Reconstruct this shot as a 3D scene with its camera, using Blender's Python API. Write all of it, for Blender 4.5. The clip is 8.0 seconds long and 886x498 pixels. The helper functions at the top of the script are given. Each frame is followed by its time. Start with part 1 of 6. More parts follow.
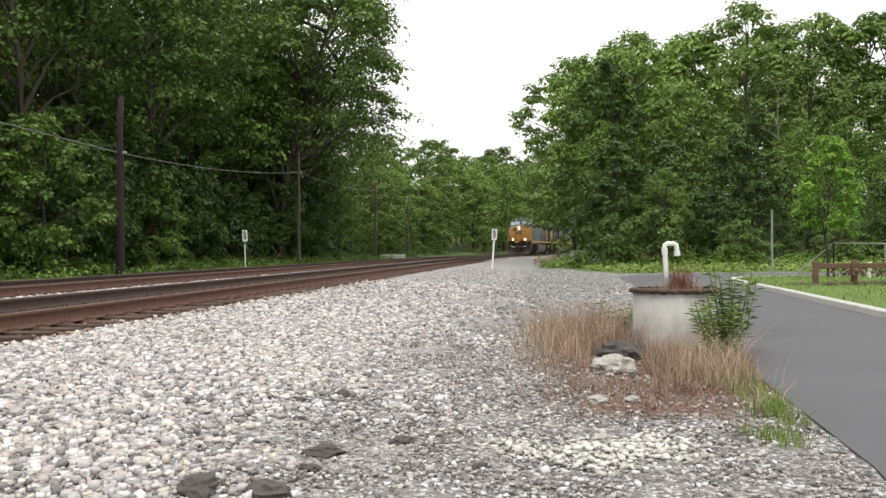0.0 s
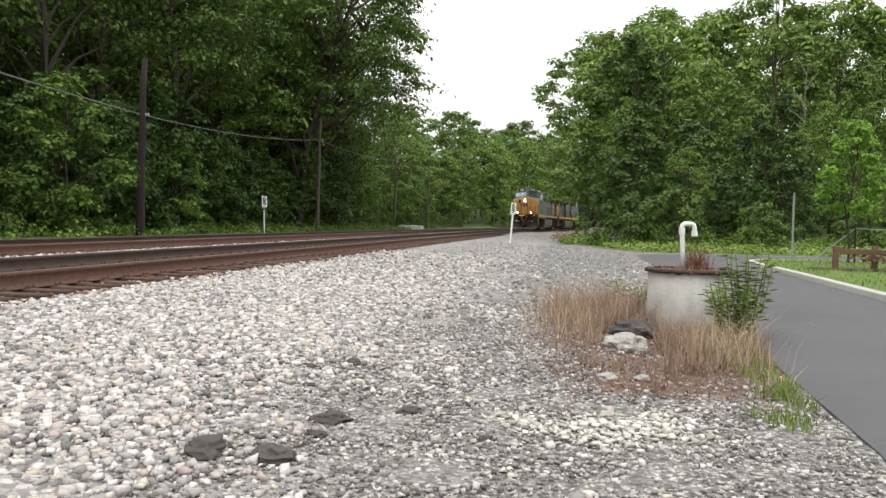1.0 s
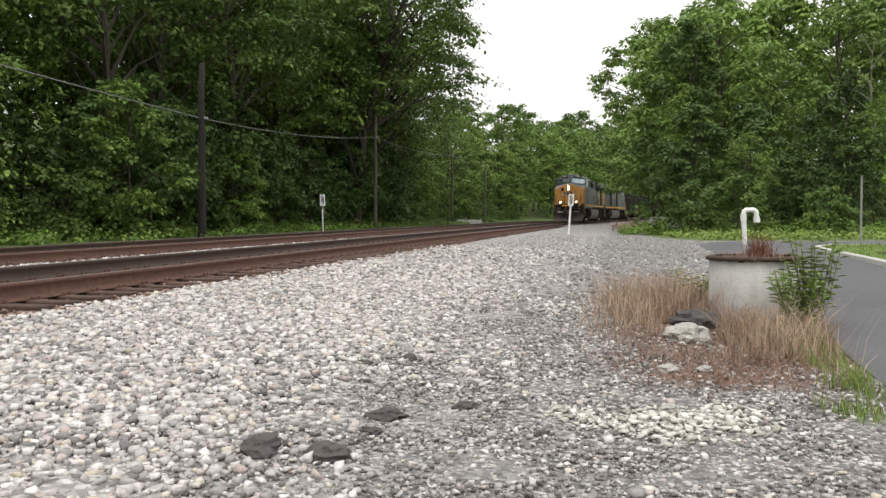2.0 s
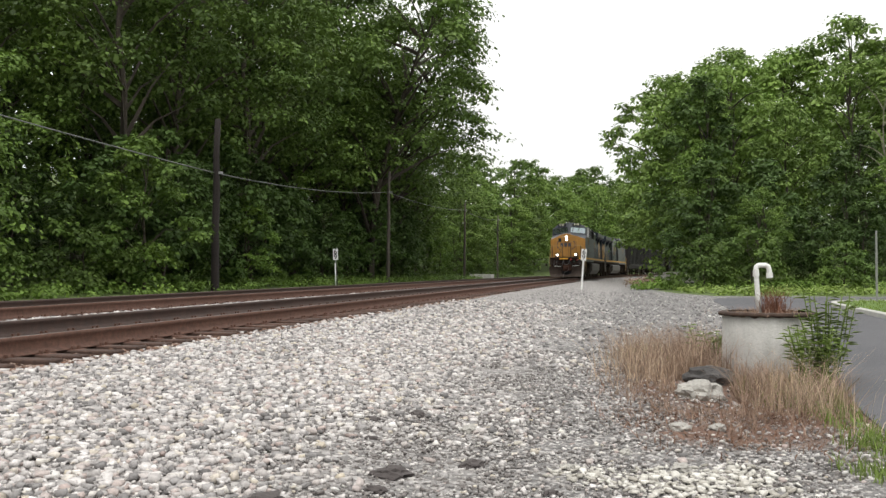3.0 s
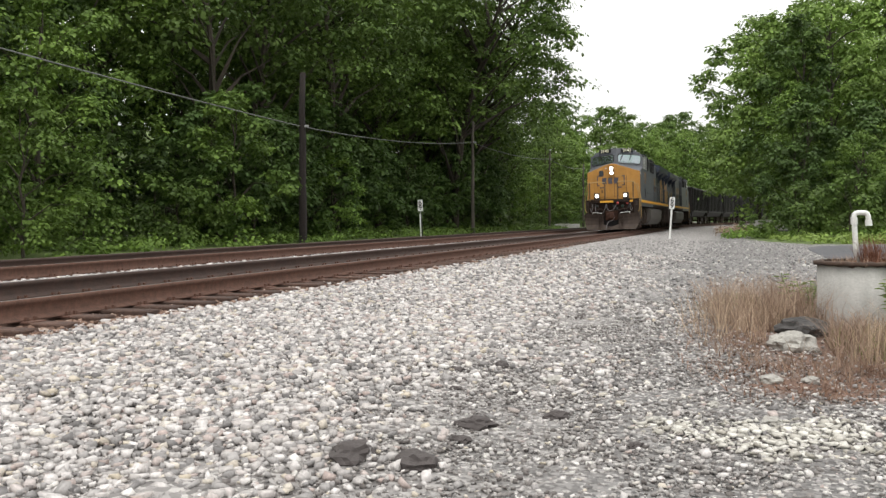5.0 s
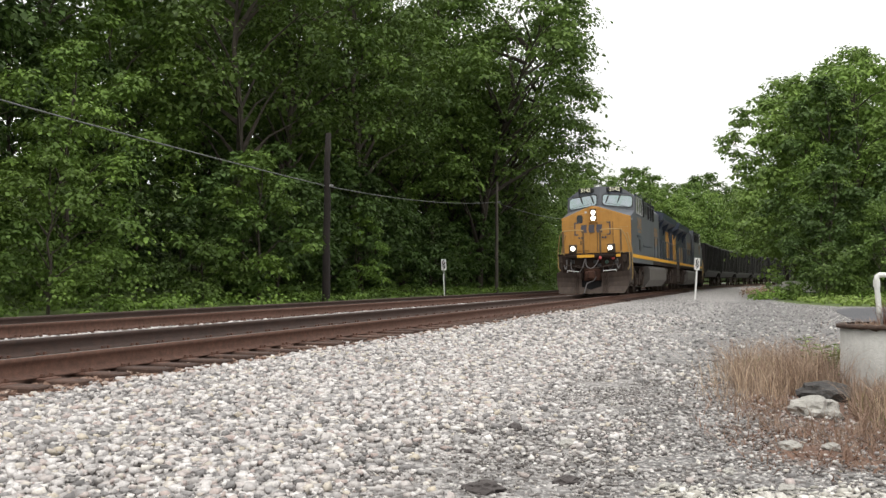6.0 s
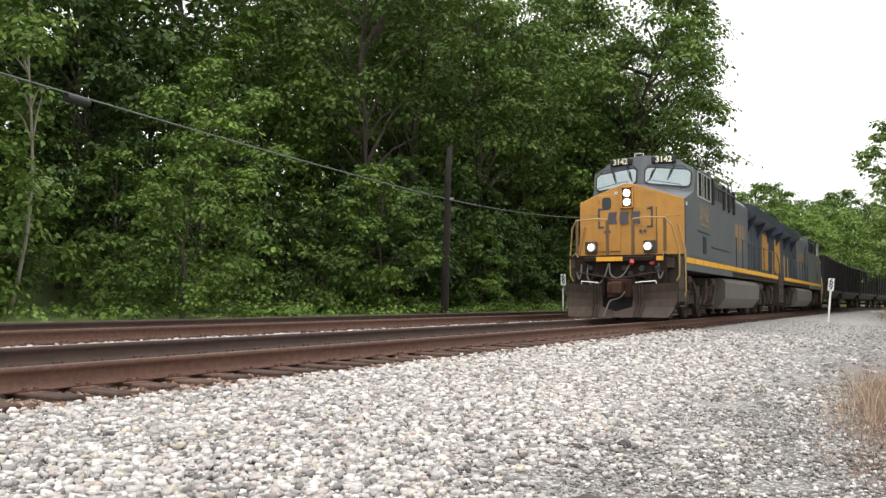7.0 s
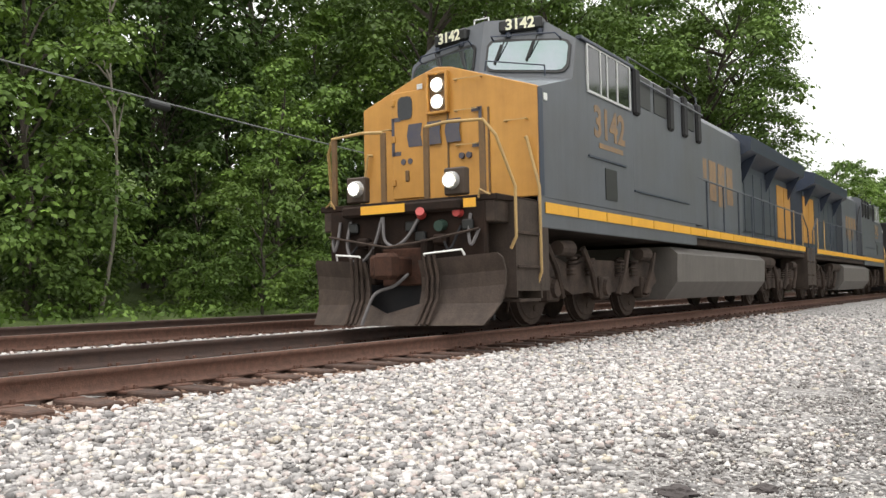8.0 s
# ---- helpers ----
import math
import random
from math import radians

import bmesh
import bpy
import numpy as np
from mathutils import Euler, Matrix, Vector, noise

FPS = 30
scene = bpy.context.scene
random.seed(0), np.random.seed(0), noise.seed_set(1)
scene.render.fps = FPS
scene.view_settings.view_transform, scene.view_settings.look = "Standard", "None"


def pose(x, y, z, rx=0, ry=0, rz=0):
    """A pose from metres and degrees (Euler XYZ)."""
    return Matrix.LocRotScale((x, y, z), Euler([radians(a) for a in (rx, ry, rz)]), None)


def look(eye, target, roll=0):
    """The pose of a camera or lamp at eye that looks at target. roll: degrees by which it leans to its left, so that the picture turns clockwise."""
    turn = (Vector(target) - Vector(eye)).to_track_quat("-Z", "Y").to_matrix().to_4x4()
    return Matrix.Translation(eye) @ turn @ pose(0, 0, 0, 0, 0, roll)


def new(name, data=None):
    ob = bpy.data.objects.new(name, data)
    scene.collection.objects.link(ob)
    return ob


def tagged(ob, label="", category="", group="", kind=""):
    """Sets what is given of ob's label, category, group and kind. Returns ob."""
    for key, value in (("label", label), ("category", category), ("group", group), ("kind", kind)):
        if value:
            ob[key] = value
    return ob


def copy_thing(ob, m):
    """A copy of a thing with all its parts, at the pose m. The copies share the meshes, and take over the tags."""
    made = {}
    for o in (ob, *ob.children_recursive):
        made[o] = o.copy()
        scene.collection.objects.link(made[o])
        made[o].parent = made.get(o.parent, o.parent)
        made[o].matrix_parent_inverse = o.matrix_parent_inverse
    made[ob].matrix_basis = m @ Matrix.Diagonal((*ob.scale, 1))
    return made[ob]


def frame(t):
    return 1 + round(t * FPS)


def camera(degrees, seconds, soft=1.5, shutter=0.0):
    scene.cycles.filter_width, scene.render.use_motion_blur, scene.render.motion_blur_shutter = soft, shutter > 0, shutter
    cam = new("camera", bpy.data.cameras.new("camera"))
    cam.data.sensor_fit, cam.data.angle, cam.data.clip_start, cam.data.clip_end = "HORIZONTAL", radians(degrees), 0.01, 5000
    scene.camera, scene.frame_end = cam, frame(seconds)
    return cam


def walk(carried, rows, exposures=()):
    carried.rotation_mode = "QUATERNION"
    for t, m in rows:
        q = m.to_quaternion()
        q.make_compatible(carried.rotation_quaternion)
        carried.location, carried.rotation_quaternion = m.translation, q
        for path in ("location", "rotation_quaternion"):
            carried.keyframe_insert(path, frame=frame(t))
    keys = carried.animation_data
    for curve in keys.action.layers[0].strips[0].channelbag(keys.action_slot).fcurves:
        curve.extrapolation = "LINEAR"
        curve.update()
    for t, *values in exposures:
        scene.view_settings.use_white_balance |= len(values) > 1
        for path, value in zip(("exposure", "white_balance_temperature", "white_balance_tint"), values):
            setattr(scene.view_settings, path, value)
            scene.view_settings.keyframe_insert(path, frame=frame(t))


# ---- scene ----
EXPOSURES = [(0.0, 0.03), (1.0, 0.02), (2.5, -0.13), (4.0, -0.08), (4.5, -0.07), (6.0, -0.1), (6.5, -0.08), (7.0, 0.14), (8.0, 0.2)]
cam = camera(52.4, 8.0, soft=1.45)
PATH = [
    (0, (-0.126, -0.080, 0.634), (-0.126, 9.920, 0.649), -0.47),
    (0.5, (-0.122, -0.087, 0.636), (-0.271, 9.912, 0.626), -0.40),
    (1, (-0.096, -0.077, 0.635), (-0.299, 9.917, 0.339), 1.46),
    (1.2, (-0.088, -0.049, 0.629), (-0.303, 9.943, 0.276), -0.37),
    (2.3, (-0.051, 0.004, 0.628), (-0.986, 9.953, 0.263), 0.28),
    (2.5, (-0.044, 0.021, 0.634), (-0.695, 9.999, 0.512), 0.28),
    (3, (-0.032, 0.022, 0.629), (-1.030, 9.969, 0.869), 0.02),
    (3.5, (-0.015, 0.010, 0.629), (-1.677, 9.870, 0.740), -0.74),
    (4, (0.013, -0.002, 0.627), (-2.081, 9.775, 0.478), -0.92),
    (4.5, (-0.002, 0.010, 0.622), (-2.107, 9.783, 0.398), -1.25),
    (4.7, (-0.024, 0.032, 0.628), (-1.962, 9.838, 0.315), -0.57),
    (5.8, (0.019, 0.054, 0.643), (-1.949, 9.859, 0.611), -0.07),
    (6, (0.059, 0.074, 0.641), (-2.140, 9.823, 0.992), -0.14),
    (6.5, (0.116, 0.085, 0.630), (-2.675, 9.670, 1.217), -0.61),
    (7, (0.139, 0.050, 0.627), (-3.342, 9.412, 1.120), 1.22),
    (7.5, (0.140, -0.027, 0.634), (-3.507, 9.277, 0.992), -0.16),
    (8, (0.115, -0.055, 0.654), (-4.100, 9.006, 1.029), -0.19),
]
walk(cam, [(t, look(eye, target, roll)) for t, eye, target, roll in PATH], EXPOSURES)

# the line of the near rail: distance, heading, where it bends, how sharply; where the train's nose is
TRACK_D, TRACK_TURN, TRACK_BEND, TRACK_K, TRACK_K1 = 5.847, radians(6.67), 75.6, 0.002060, 0.000194
TRAIN_ROWS = [(0, 116.05), (2.5, 83.90), (3.5, 71.02), (4.5, 58.07), (6, 38.41), (6.5, 31.60), (7, 24.69), (7.5, 17.83), (8, 11.03)]

# ---- world and sun: an overcast noon ----
world = bpy.data.worlds.new("world")
scene.world = world
world.use_nodes = True
_n, _l = world.node_tree.nodes, world.node_tree.links
_sky = _n.new("ShaderNodeTexSky")
_sky.sky_type, _sky.sun_disc = "NISHITA", False
_sky.sun_elevation, _sky.sun_rotation = radians(62), radians(200)
_cloud = _n.new("ShaderNodeTexNoise")
_cloud.inputs["Scale"].default_value, _cloud.inputs["Detail"].default_value = 1.6, 5
_ramp = _n.new("ShaderNodeValToRGB")
_ramp.color_ramp.elements[0].position, _ramp.color_ramp.elements[0].color = 0.3, (9.0, 9.0, 8.85, 1)
_ramp.color_ramp.elements[1].position, _ramp.color_ramp.elements[1].color = 0.7, (10.9, 10.85, 10.6, 1)
_mixn = _n.new("ShaderNodeMixRGB")
_mixn.inputs[0].default_value = 0.96
_l.new(_cloud.outputs["Fac"], _ramp.inputs[0])
_l.new(_sky.outputs[0], _mixn.inputs[1])
_l.new(_ramp.outputs[0], _mixn.inputs[2])
# an overcast dome is brighter overhead than at the horizon
_tc = _n.new("ShaderNodeTexCoord")
_sp = _n.new("ShaderNodeSeparateXYZ")
_dome = _n.new("ShaderNodeMapRange")
_dome.inputs["To Min"].default_value, _dome.inputs["To Max"].default_value = 0.73, 1.3
_grad = _n.new("ShaderNodeMixRGB")
_grad.blend_type = "MULTIPLY"
_grad.inputs[0].default_value = 1
_l.new(_tc.outputs["Generated"], _sp.inputs[0])
_l.new(_sp.outputs["Z"], _dome.inputs["Value"])
_l.new(_mixn.outputs[0], _grad.inputs[1])
_l.new(_dome.outputs[0], _grad.inputs[2])
_l.new(_grad.outputs[0], _n["Background"].inputs["Color"])
_n["Background"].inputs["Strength"].default_value = 0.15
sun = new("sun", bpy.data.lights.new("sun", "SUN"))
sun.data.energy, sun.data.angle, sun.data.color = 1.5, radians(30), (1.0, 0.97, 0.92)
sun.matrix_world = look((0, 0, 60), (10, 24, 0))

# ---- materials ----


def material(name, color, rough=0.8, metal=0.0, spots=None, scale=8.0, amount=0.5, bump=0.0, fine=60.0, island=0.0, rnd=0.0, emit=0.0, streak=0.0, grain=0.25, gloss=0.5):
    """A surface: base colour, a second colour in noise patches, fine grain and relief."""
    m = bpy.data.materials.new(name)
    m.use_nodes = True
    n, l = m.node_tree.nodes, m.node_tree.links
    b = n["Principled BSDF"]
    b.inputs["Roughness"].default_value, b.inputs["Metallic"].default_value = rough, metal
    b.inputs["Specular IOR Level"].default_value = gloss
    tc = n.new("ShaderNodeTexCoord")
    big = n.new("ShaderNodeTexNoise")
    big.inputs["Scale"].default_value, big.inputs["Detail"].default_value, big.inputs["Roughness"].default_value = scale, 6, 0.65
    l.new(tc.outputs["Object"], big.inputs["Vector"])
    ramp = n.new("ShaderNodeValToRGB")
    c2 = spots or tuple(c * 0.6 for c in color)
    ramp.color_ramp.elements[0].position, ramp.color_ramp.elements[1].position = 0.5 - 0.22, 0.5 + 0.22
    ramp.color_ramp.elements[0].color = (*[a + (c - a) * (1 - amount) for a, c in zip(c2, color)], 1)
    ramp.color_ramp.elements[1].color = (*color, 1)
    l.new(big.outputs["Fac"], ramp.inputs[0])
    out = ramp.outputs[0]
    small = n.new("ShaderNodeTexNoise")
    small.inputs["Scale"].default_value, small.inputs["Detail"].default_value = fine, 3
    l.new(tc.outputs["Object"], small.inputs["Vector"])

    def scaled(value, lo, hi):
        nonlocal out
        mr = n.new("ShaderNodeMapRange")
        mr.inputs["To Min"].default_value, mr.inputs["To Max"].default_value = lo, hi
        l.new(value, mr.inputs["Value"])
        mul = n.new("ShaderNodeMixRGB")
        mul.blend_type = "MULTIPLY"
        mul.inputs[0].default_value = 1
        l.new(out, mul.inputs[1])
        l.new(mr.outputs[0], mul.inputs[2])
        out = mul.outputs[0]

    scaled(small.outputs["Fac"], 1 - grain, 1 + grain)
    if streak:
        mp = n.new("ShaderNodeMapping")
        mp.inputs["Scale"].default_value = (7, 7, 0.45)
        l.new(tc.outputs["Object"], mp.inputs["Vector"])
        sn = n.new("ShaderNodeTexNoise")
        sn.inputs["Scale"].default_value, sn.inputs["Detail"].default_value, sn.inputs["Roughness"].default_value = 1.0, 6, 0.7
        l.new(mp.outputs[0], sn.inputs["Vector"])
        scaled(sn.outputs["Fac"], 1 - streak, 1 + streak)
    if island:
        g = n.new("ShaderNodeNewGeometry")
        scaled(g.outputs["Random Per Island"], 1 - island, 1 + island)
    if rnd:
        o = n.new("ShaderNodeObjectInfo")
        scaled(o.outputs["Random"], 1 - rnd, 1 + rnd)
    l.new(out, b.inputs["Base Color"])
    if bump:
        bp = n.new("ShaderNodeBump")
        bp.inputs["Strength"].default_value, bp.inputs["Distance"].default_value = bump, 0.02
        l.new(small.outputs["Fac"], bp.inputs["Height"])
        l.new(bp.outputs[0], b.inputs["Normal"])
    if emit:
        b.inputs["Emission Color"].default_value = (1.0, 0.86, 0.68, 1)
        b.inputs["Emission Strength"].default_value = emit
    return m


def leaf_material(name, color, dark, island=0.28):
    m = material(name, color, 0.55, 0, dark, 0.5, 1.0, 0, 3.0, island, 0.26)
    n, l = m.node_tree.nodes, m.node_tree.links
    b = n["Principled BSDF"]
    b.inputs["Specular IOR Level"].default_value = 0.22
    src = b.inputs["Base Color"].links[0].from_socket
    tr = n.new("ShaderNodeBsdfTranslucent")
    l.new(src, tr.inputs["Color"])
    mx = n.new("ShaderNodeMixShader")
    mx.inputs[0].default_value = 0.2
    l.new(b.outputs[0], mx.inputs[1])
    l.new(tr.outputs[0], mx.inputs[2])
    l.new(mx.outputs[0], n["Material Output"].inputs["Surface"])
    return m


M_RUST = material("rusty_rail_steel", (0.165, 0.083, 0.057), 0.85, 0.0, (0.07, 0.038, 0.028), 14, 0.9, 0.3, 80)
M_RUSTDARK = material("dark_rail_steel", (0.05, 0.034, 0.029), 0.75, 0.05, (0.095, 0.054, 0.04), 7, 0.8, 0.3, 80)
M_SHINE = material("worn_rail_top", (0.24, 0.22, 0.21), 0.38, 0.75, (0.15, 0.12, 0.11), 5, 0.8, 0.1, 90)
M_TIE = material("old_tie_wood", (0.115, 0.066, 0.048), 0.95, 0, (0.03, 0.02, 0.017), 6, 0.9, 0.6, 40, 0, 0.3)
M_POLE = material("weathered_pole_wood", (0.10, 0.085, 0.07), 0.95, 0, (0.05, 0.042, 0.035), 6, 0.8, 0.5, 40)
M_POLEDARK = material("creosoted_pole_wood", (0.022, 0.016, 0.014), 0.95, 0, (0.012, 0.009, 0.008), 6, 0.8, 0.5, 40)
M_BARK = material("bark", (0.075, 0.06, 0.045), 0.95, 0, (0.03, 0.025, 0.02), 4, 0.9, 0.8, 20)
# second tone much darker: shade between leaf clumps, painted in as noise patches
M_LEAF = leaf_material("leaf_green", (0.15, 0.228, 0.045), (0.05, 0.092, 0.022))
M_LEAF2 = leaf_material("leaf_bright", (0.19, 0.29, 0.052), (0.075, 0.136, 0.028))
# deep green; kinds e and k use it as painted shade
M_LEAFD = leaf_material("leaf_deep_shade", (0.092, 0.15, 0.034), (0.03, 0.058, 0.016))
M_LEAFR = leaf_material("leaf_rise", (0.225, 0.325, 0.072), (0.105, 0.175, 0.04))
M_YOUNG = leaf_material("leaf_young", (0.22, 0.38, 0.05), (0.15, 0.27, 0.04))
M_GRASS = leaf_material("grass_green", (0.22, 0.31, 0.07), (0.16, 0.22, 0.055))
M_DRY = leaf_material("grass_dry", (0.42, 0.315, 0.235), (0.28, 0.185, 0.135))
M_ASPH = material("asphalt", (0.094, 0.092, 0.1), 0.7, 0, (0.06, 0.06, 0.066), 0.45, 1, 0.35, 160)
M_KERB = material("concrete_kerb", (0.50, 0.49, 0.46), 0.85, 0, (0.36, 0.35, 0.32), 3, 0.8, 0.2, 60)
M_CONC = material("old_concrete", (0.54, 0.53, 0.505), 0.9, 0, (0.3, 0.29, 0.27), 3.5, 0.8, 0.3, 50, streak=0.28, grain=0.14)
M_WHITE = material("white_paint", (0.78, 0.78, 0.76), 0.5, 0, (0.66, 0.65, 0.62), 6, 0.6)
M_BLACK = material("black_paint", (0.012, 0.012, 0.012), 0.5, grain=0.08)
M_GALV = material("galvanised_steel", (0.32, 0.32, 0.31), 0.55, 0.3, (0.22, 0.22, 0.21), 8, 0.7)
M_RIM = material("rim_rust", (0.045, 0.03, 0.025), 0.9, 0, (0.1, 0.06, 0.04), 9, 0.8, 0.4, 60)
M_WOOD = material("brown_fence_wood", (0.17, 0.10, 0.065), 0.9, 0, (0.09, 0.055, 0.035), 6, 0.9, 0.3, 40)
M_WIRE = material("cable", (0.13, 0.135, 0.13), 0.6)
M_MULCH = material("bark_mulch", (0.09, 0.055, 0.04), 1, 0, (0.05, 0.03, 0.022), 8, 0.8, 0.8, 50)

# ---- mesh builders ----


def part(name, bm, mat, parent=None, label="", smooth=False):
    me = bpy.data.meshes.new(name)
    bm.to_mesh(me)
    bm.free()
    for m in (mat if isinstance(mat, (list, tuple)) else [mat]):
        me.materials.append(m)
    if smooth:
        me.polygons.foreach_set("use_smooth", [True] * len(me.polygons))
    ob = new(name, me)
    if parent:
        ob.parent = parent
    if label:
        ob["label"] = label
    return ob


def fast(name, verts, faces, mat, parent=None, mats=None):
    """A mesh straight from arrays: verts (n, 3), faces (m, k)."""
    me = bpy.data.meshes.new(name)
    verts, faces = np.asarray(verts, np.float32), np.asarray(faces, np.int32)
    k = faces.shape[1]
    me.vertices.add(len(verts))
    me.vertices.foreach_set("co", verts.ravel())
    me.loops.add(faces.size)
    me.loops.foreach_set("vertex_index", faces.ravel())
    me.polygons.add(len(faces))
    me.polygons.foreach_set("loop_start", np.arange(0, faces.size, k, dtype=np.int32))
    me.polygons.foreach_set("loop_total", np.full(len(faces), k, np.int32))
    me.update(calc_edges=True)
    me.materials.append(mat)
    ob = new(name, me)
    if parent:
        ob.parent = parent
    return ob


def box(bm, x0, x1, y0, y1, z0, z1, bevel=0.0, m=None):
    r = bmesh.ops.create_cube(bm, size=1)
    vs = r["verts"]
    for v in vs:
        v.co = Vector(((x0 + x1) / 2 + v.co.x * (x1 - x0), (y0 + y1) / 2 + v.co.y * (y1 - y0), (z0 + z1) / 2 + v.co.z * (z1 - z0)))
    if bevel:
        es = list({e for v in vs for e in v.link_edges})
        out = bmesh.ops.bevel(bm, geom=es, offset=bevel, segments=1, affect="EDGES")
        vs = list({v for f in out["faces"] for v in f.verts} | {v for v in vs if v.is_valid})
    if m is not None:
        bmesh.ops.transform(bm, matrix=m, verts=vs)
    return bm


def boxed(*a, **k):
    return box(bmesh.new(), *a, **k)


def rod(bm, a, b, r0, r1=None, seg=8):
    a, b = Vector(a), Vector(b)
    d = b - a
    m = Matrix.Translation((a + b) / 2) @ d.to_track_quat("Z", "Y").to_matrix().to_4x4()
    bmesh.ops.create_cone(bm, cap_ends=True, segments=seg, radius1=r0, radius2=r0 if r1 is None else r1, depth=d.length, matrix=m)
    return bm


def pipe(bm, pts, r, seg=6):
    """A tube through points, with mitred bends."""
    pts = [Vector(p) for p in pts]
    rings = []
    for i, p in enumerate(pts):
        d0 = (p - pts[i - 1]).normalized() if i else None
        d1 = (pts[i + 1] - p).normalized() if i + 1 < len(pts) else None
        d = ((d0 or d1) + (d1 or d0)).normalized()
        if i == 0:
            ref = Vector((0, 0, 1)) if abs(d.z) < 0.9 else Vector((1, 0, 0))
            u = d.cross(ref).normalized()
        else:
            u = (u - d * u.dot(d)).normalized()
        w = d.cross(u)
        rings.append([bm.verts.new(p + (u * math.cos(6.2832 * k / seg) + w * math.sin(6.2832 * k / seg)) * r) for k in range(seg)])
    for a, b in zip(rings, rings[1:]):
        for k in range(seg):
            bm.faces.new((a[k], a[(k + 1) % seg], b[(k + 1) % seg], b[k]))
    bm.faces.new(rings[0][::-1])
    bm.faces.new(rings[-1])
    return bm


def prism(bm, outline, a0, a1, axis="x"):
    """A closed outline, swept straight from a0 to a1 along an axis."""
    put = {"x": lambda a, p: (a, p[0], p[1]), "y": lambda a, p: (p[0], a, p[1]), "z": lambda a, p: (p[0], p[1], a)}[axis]
    lo = [bm.verts.new(put(a0, p)) for p in outline]
    hi = [bm.verts.new(put(a1, p)) for p in outline]
    n = len(outline)
    for i in range(n):
        bm.faces.new((lo[i], lo[(i + 1) % n], hi[(i + 1) % n], hi[i]))
    bm.faces.new(lo[::-1])
    bm.faces.new(hi)
    bmesh.ops.recalc_face_normals(bm, faces=bm.faces)
    return bm


def curve(pts, sub=5):
    """A smooth line through points."""
    p = [Vector(q) for q in pts]
    p = [p[0] * 2 - p[1]] + p + [p[-1] * 2 - p[-2]]
    out = []
    for a, b, c, d in zip(p, p[1:], p[2:], p[3:]):
        for k in range(sub):
            t = k / sub
            out.append(0.5 * (2 * b + (c - a) * t + (2 * a - 5 * b + 4 * c - d) * t * t + (3 * b - a - 3 * c + d) * t ** 3))
    return out + [p[-2]]


def limb(bm, pts, radii, seg=6, weld=None):
    """A tapered tube through points; its foot is joined to the nearest of the weld corners."""
    rings = []
    for i, p in enumerate(pts):
        d = (pts[min(i + 1, len(pts) - 1)] - pts[max(i - 1, 0)]).normalized()
        u = d.cross(Vector((0.31, 0.95, 0.05))).normalized()
        w = d.cross(u)
        rings.append([bm.verts.new(p + (u * math.cos(6.2832 * k / seg) + w * math.sin(6.2832 * k / seg)) * radii[i]) for k in range(seg)])
    for a, b in zip(rings, rings[1:]):
        for k in range(seg):
            bm.faces.new((a[k], a[(k + 1) % seg], b[(k + 1) % seg], b[k]))
    bm.faces.new(rings[-1])
    if weld:
        v = rings[0][0]
        t = min(weld, key=lambda q: (q.co - v.co).length_squared)
        bmesh.ops.weld_verts(bm, targetmap={v: t})
    return [v for r in rings for v in r]


def empty(name, m=None):
    ob = new(name)
    if m is not None:
        ob.matrix_basis = m
    return ob


# ---- the line of the tracks: straight past the camera, then bending to the right ----
AX, AY = math.sin(TRACK_TURN), math.cos(TRACK_TURN)


def track(l, off=0.0):
    """Plan point at l metres along, off metres beyond the near rail, and the heading (radians right of y)."""
    m = max(l - TRACK_BEND, 0.0)
    lat = -TRACK_D + TRACK_K1 * l * l / 2 + TRACK_K * m * m / 2
    slope = TRACK_K1 * l + TRACK_K * m
    q = math.hypot(1, slope)
    lx, ly = l + slope / q * off, lat - off / q
    return AX * lx + AY * ly, AY * lx - AX * ly, TRACK_TURN + math.atan(slope)


def lateral(x, y):
    """How far a place lies to the right of the near rail (minus: beyond it), and how far along."""
    l = AX * x + AY * y
    lat = AY * x - AX * y
    m = np.maximum(l - TRACK_BEND, 0.0)
    return (lat - (-TRACK_D + TRACK_K1 * l * l / 2 + TRACK_K * m * m / 2)) / np.hypot(1, TRACK_K1 * l + TRACK_K * m), l


def ground_z(x, y):
    """Height of the ground: the ballast bed, its shoulder, the lot, the bank behind the tracks and the wooded rise."""
    x, y = np.asarray(x, float), np.asarray(y, float)
    d, l = lateral(x, y)
    knots = [-400, -60, -24, -15, -10.5, -8.6, -7.4, -6.3, -4.3, -3.0, -2.0, 0.5, 0.72, 1.7, 4.6, 8, 30, 400]
    z = np.interp(d, knots, [14.0, 12.0, 1.7, -0.1, -0.2, -0.3, -0.21, -0.23, -0.19, -0.1, -0.235, -0.238, -0.24, -0.275, -0.43, LOT, LOT, LOT])
    rise = np.clip((y - 50) * 0.11, 0, 9) * np.clip((d - 5) / 9, 0, 1)
    return z + rise


LOT = -0.45

# ---- ground: one sheet out to the horizon ----


def axis_steps(fine0, fine1, step, far):
    a = list(np.arange(fine0, fine1 + 1e-6, step))
    g, s = fine1, step
    while g < far:
        s *= 1.25
        g += s
        a.append(g)
    g, s = fine0, step
    while g > -far:
        s *= 1.25
        g -= s
        a.insert(0, g)
    return np.array(a)


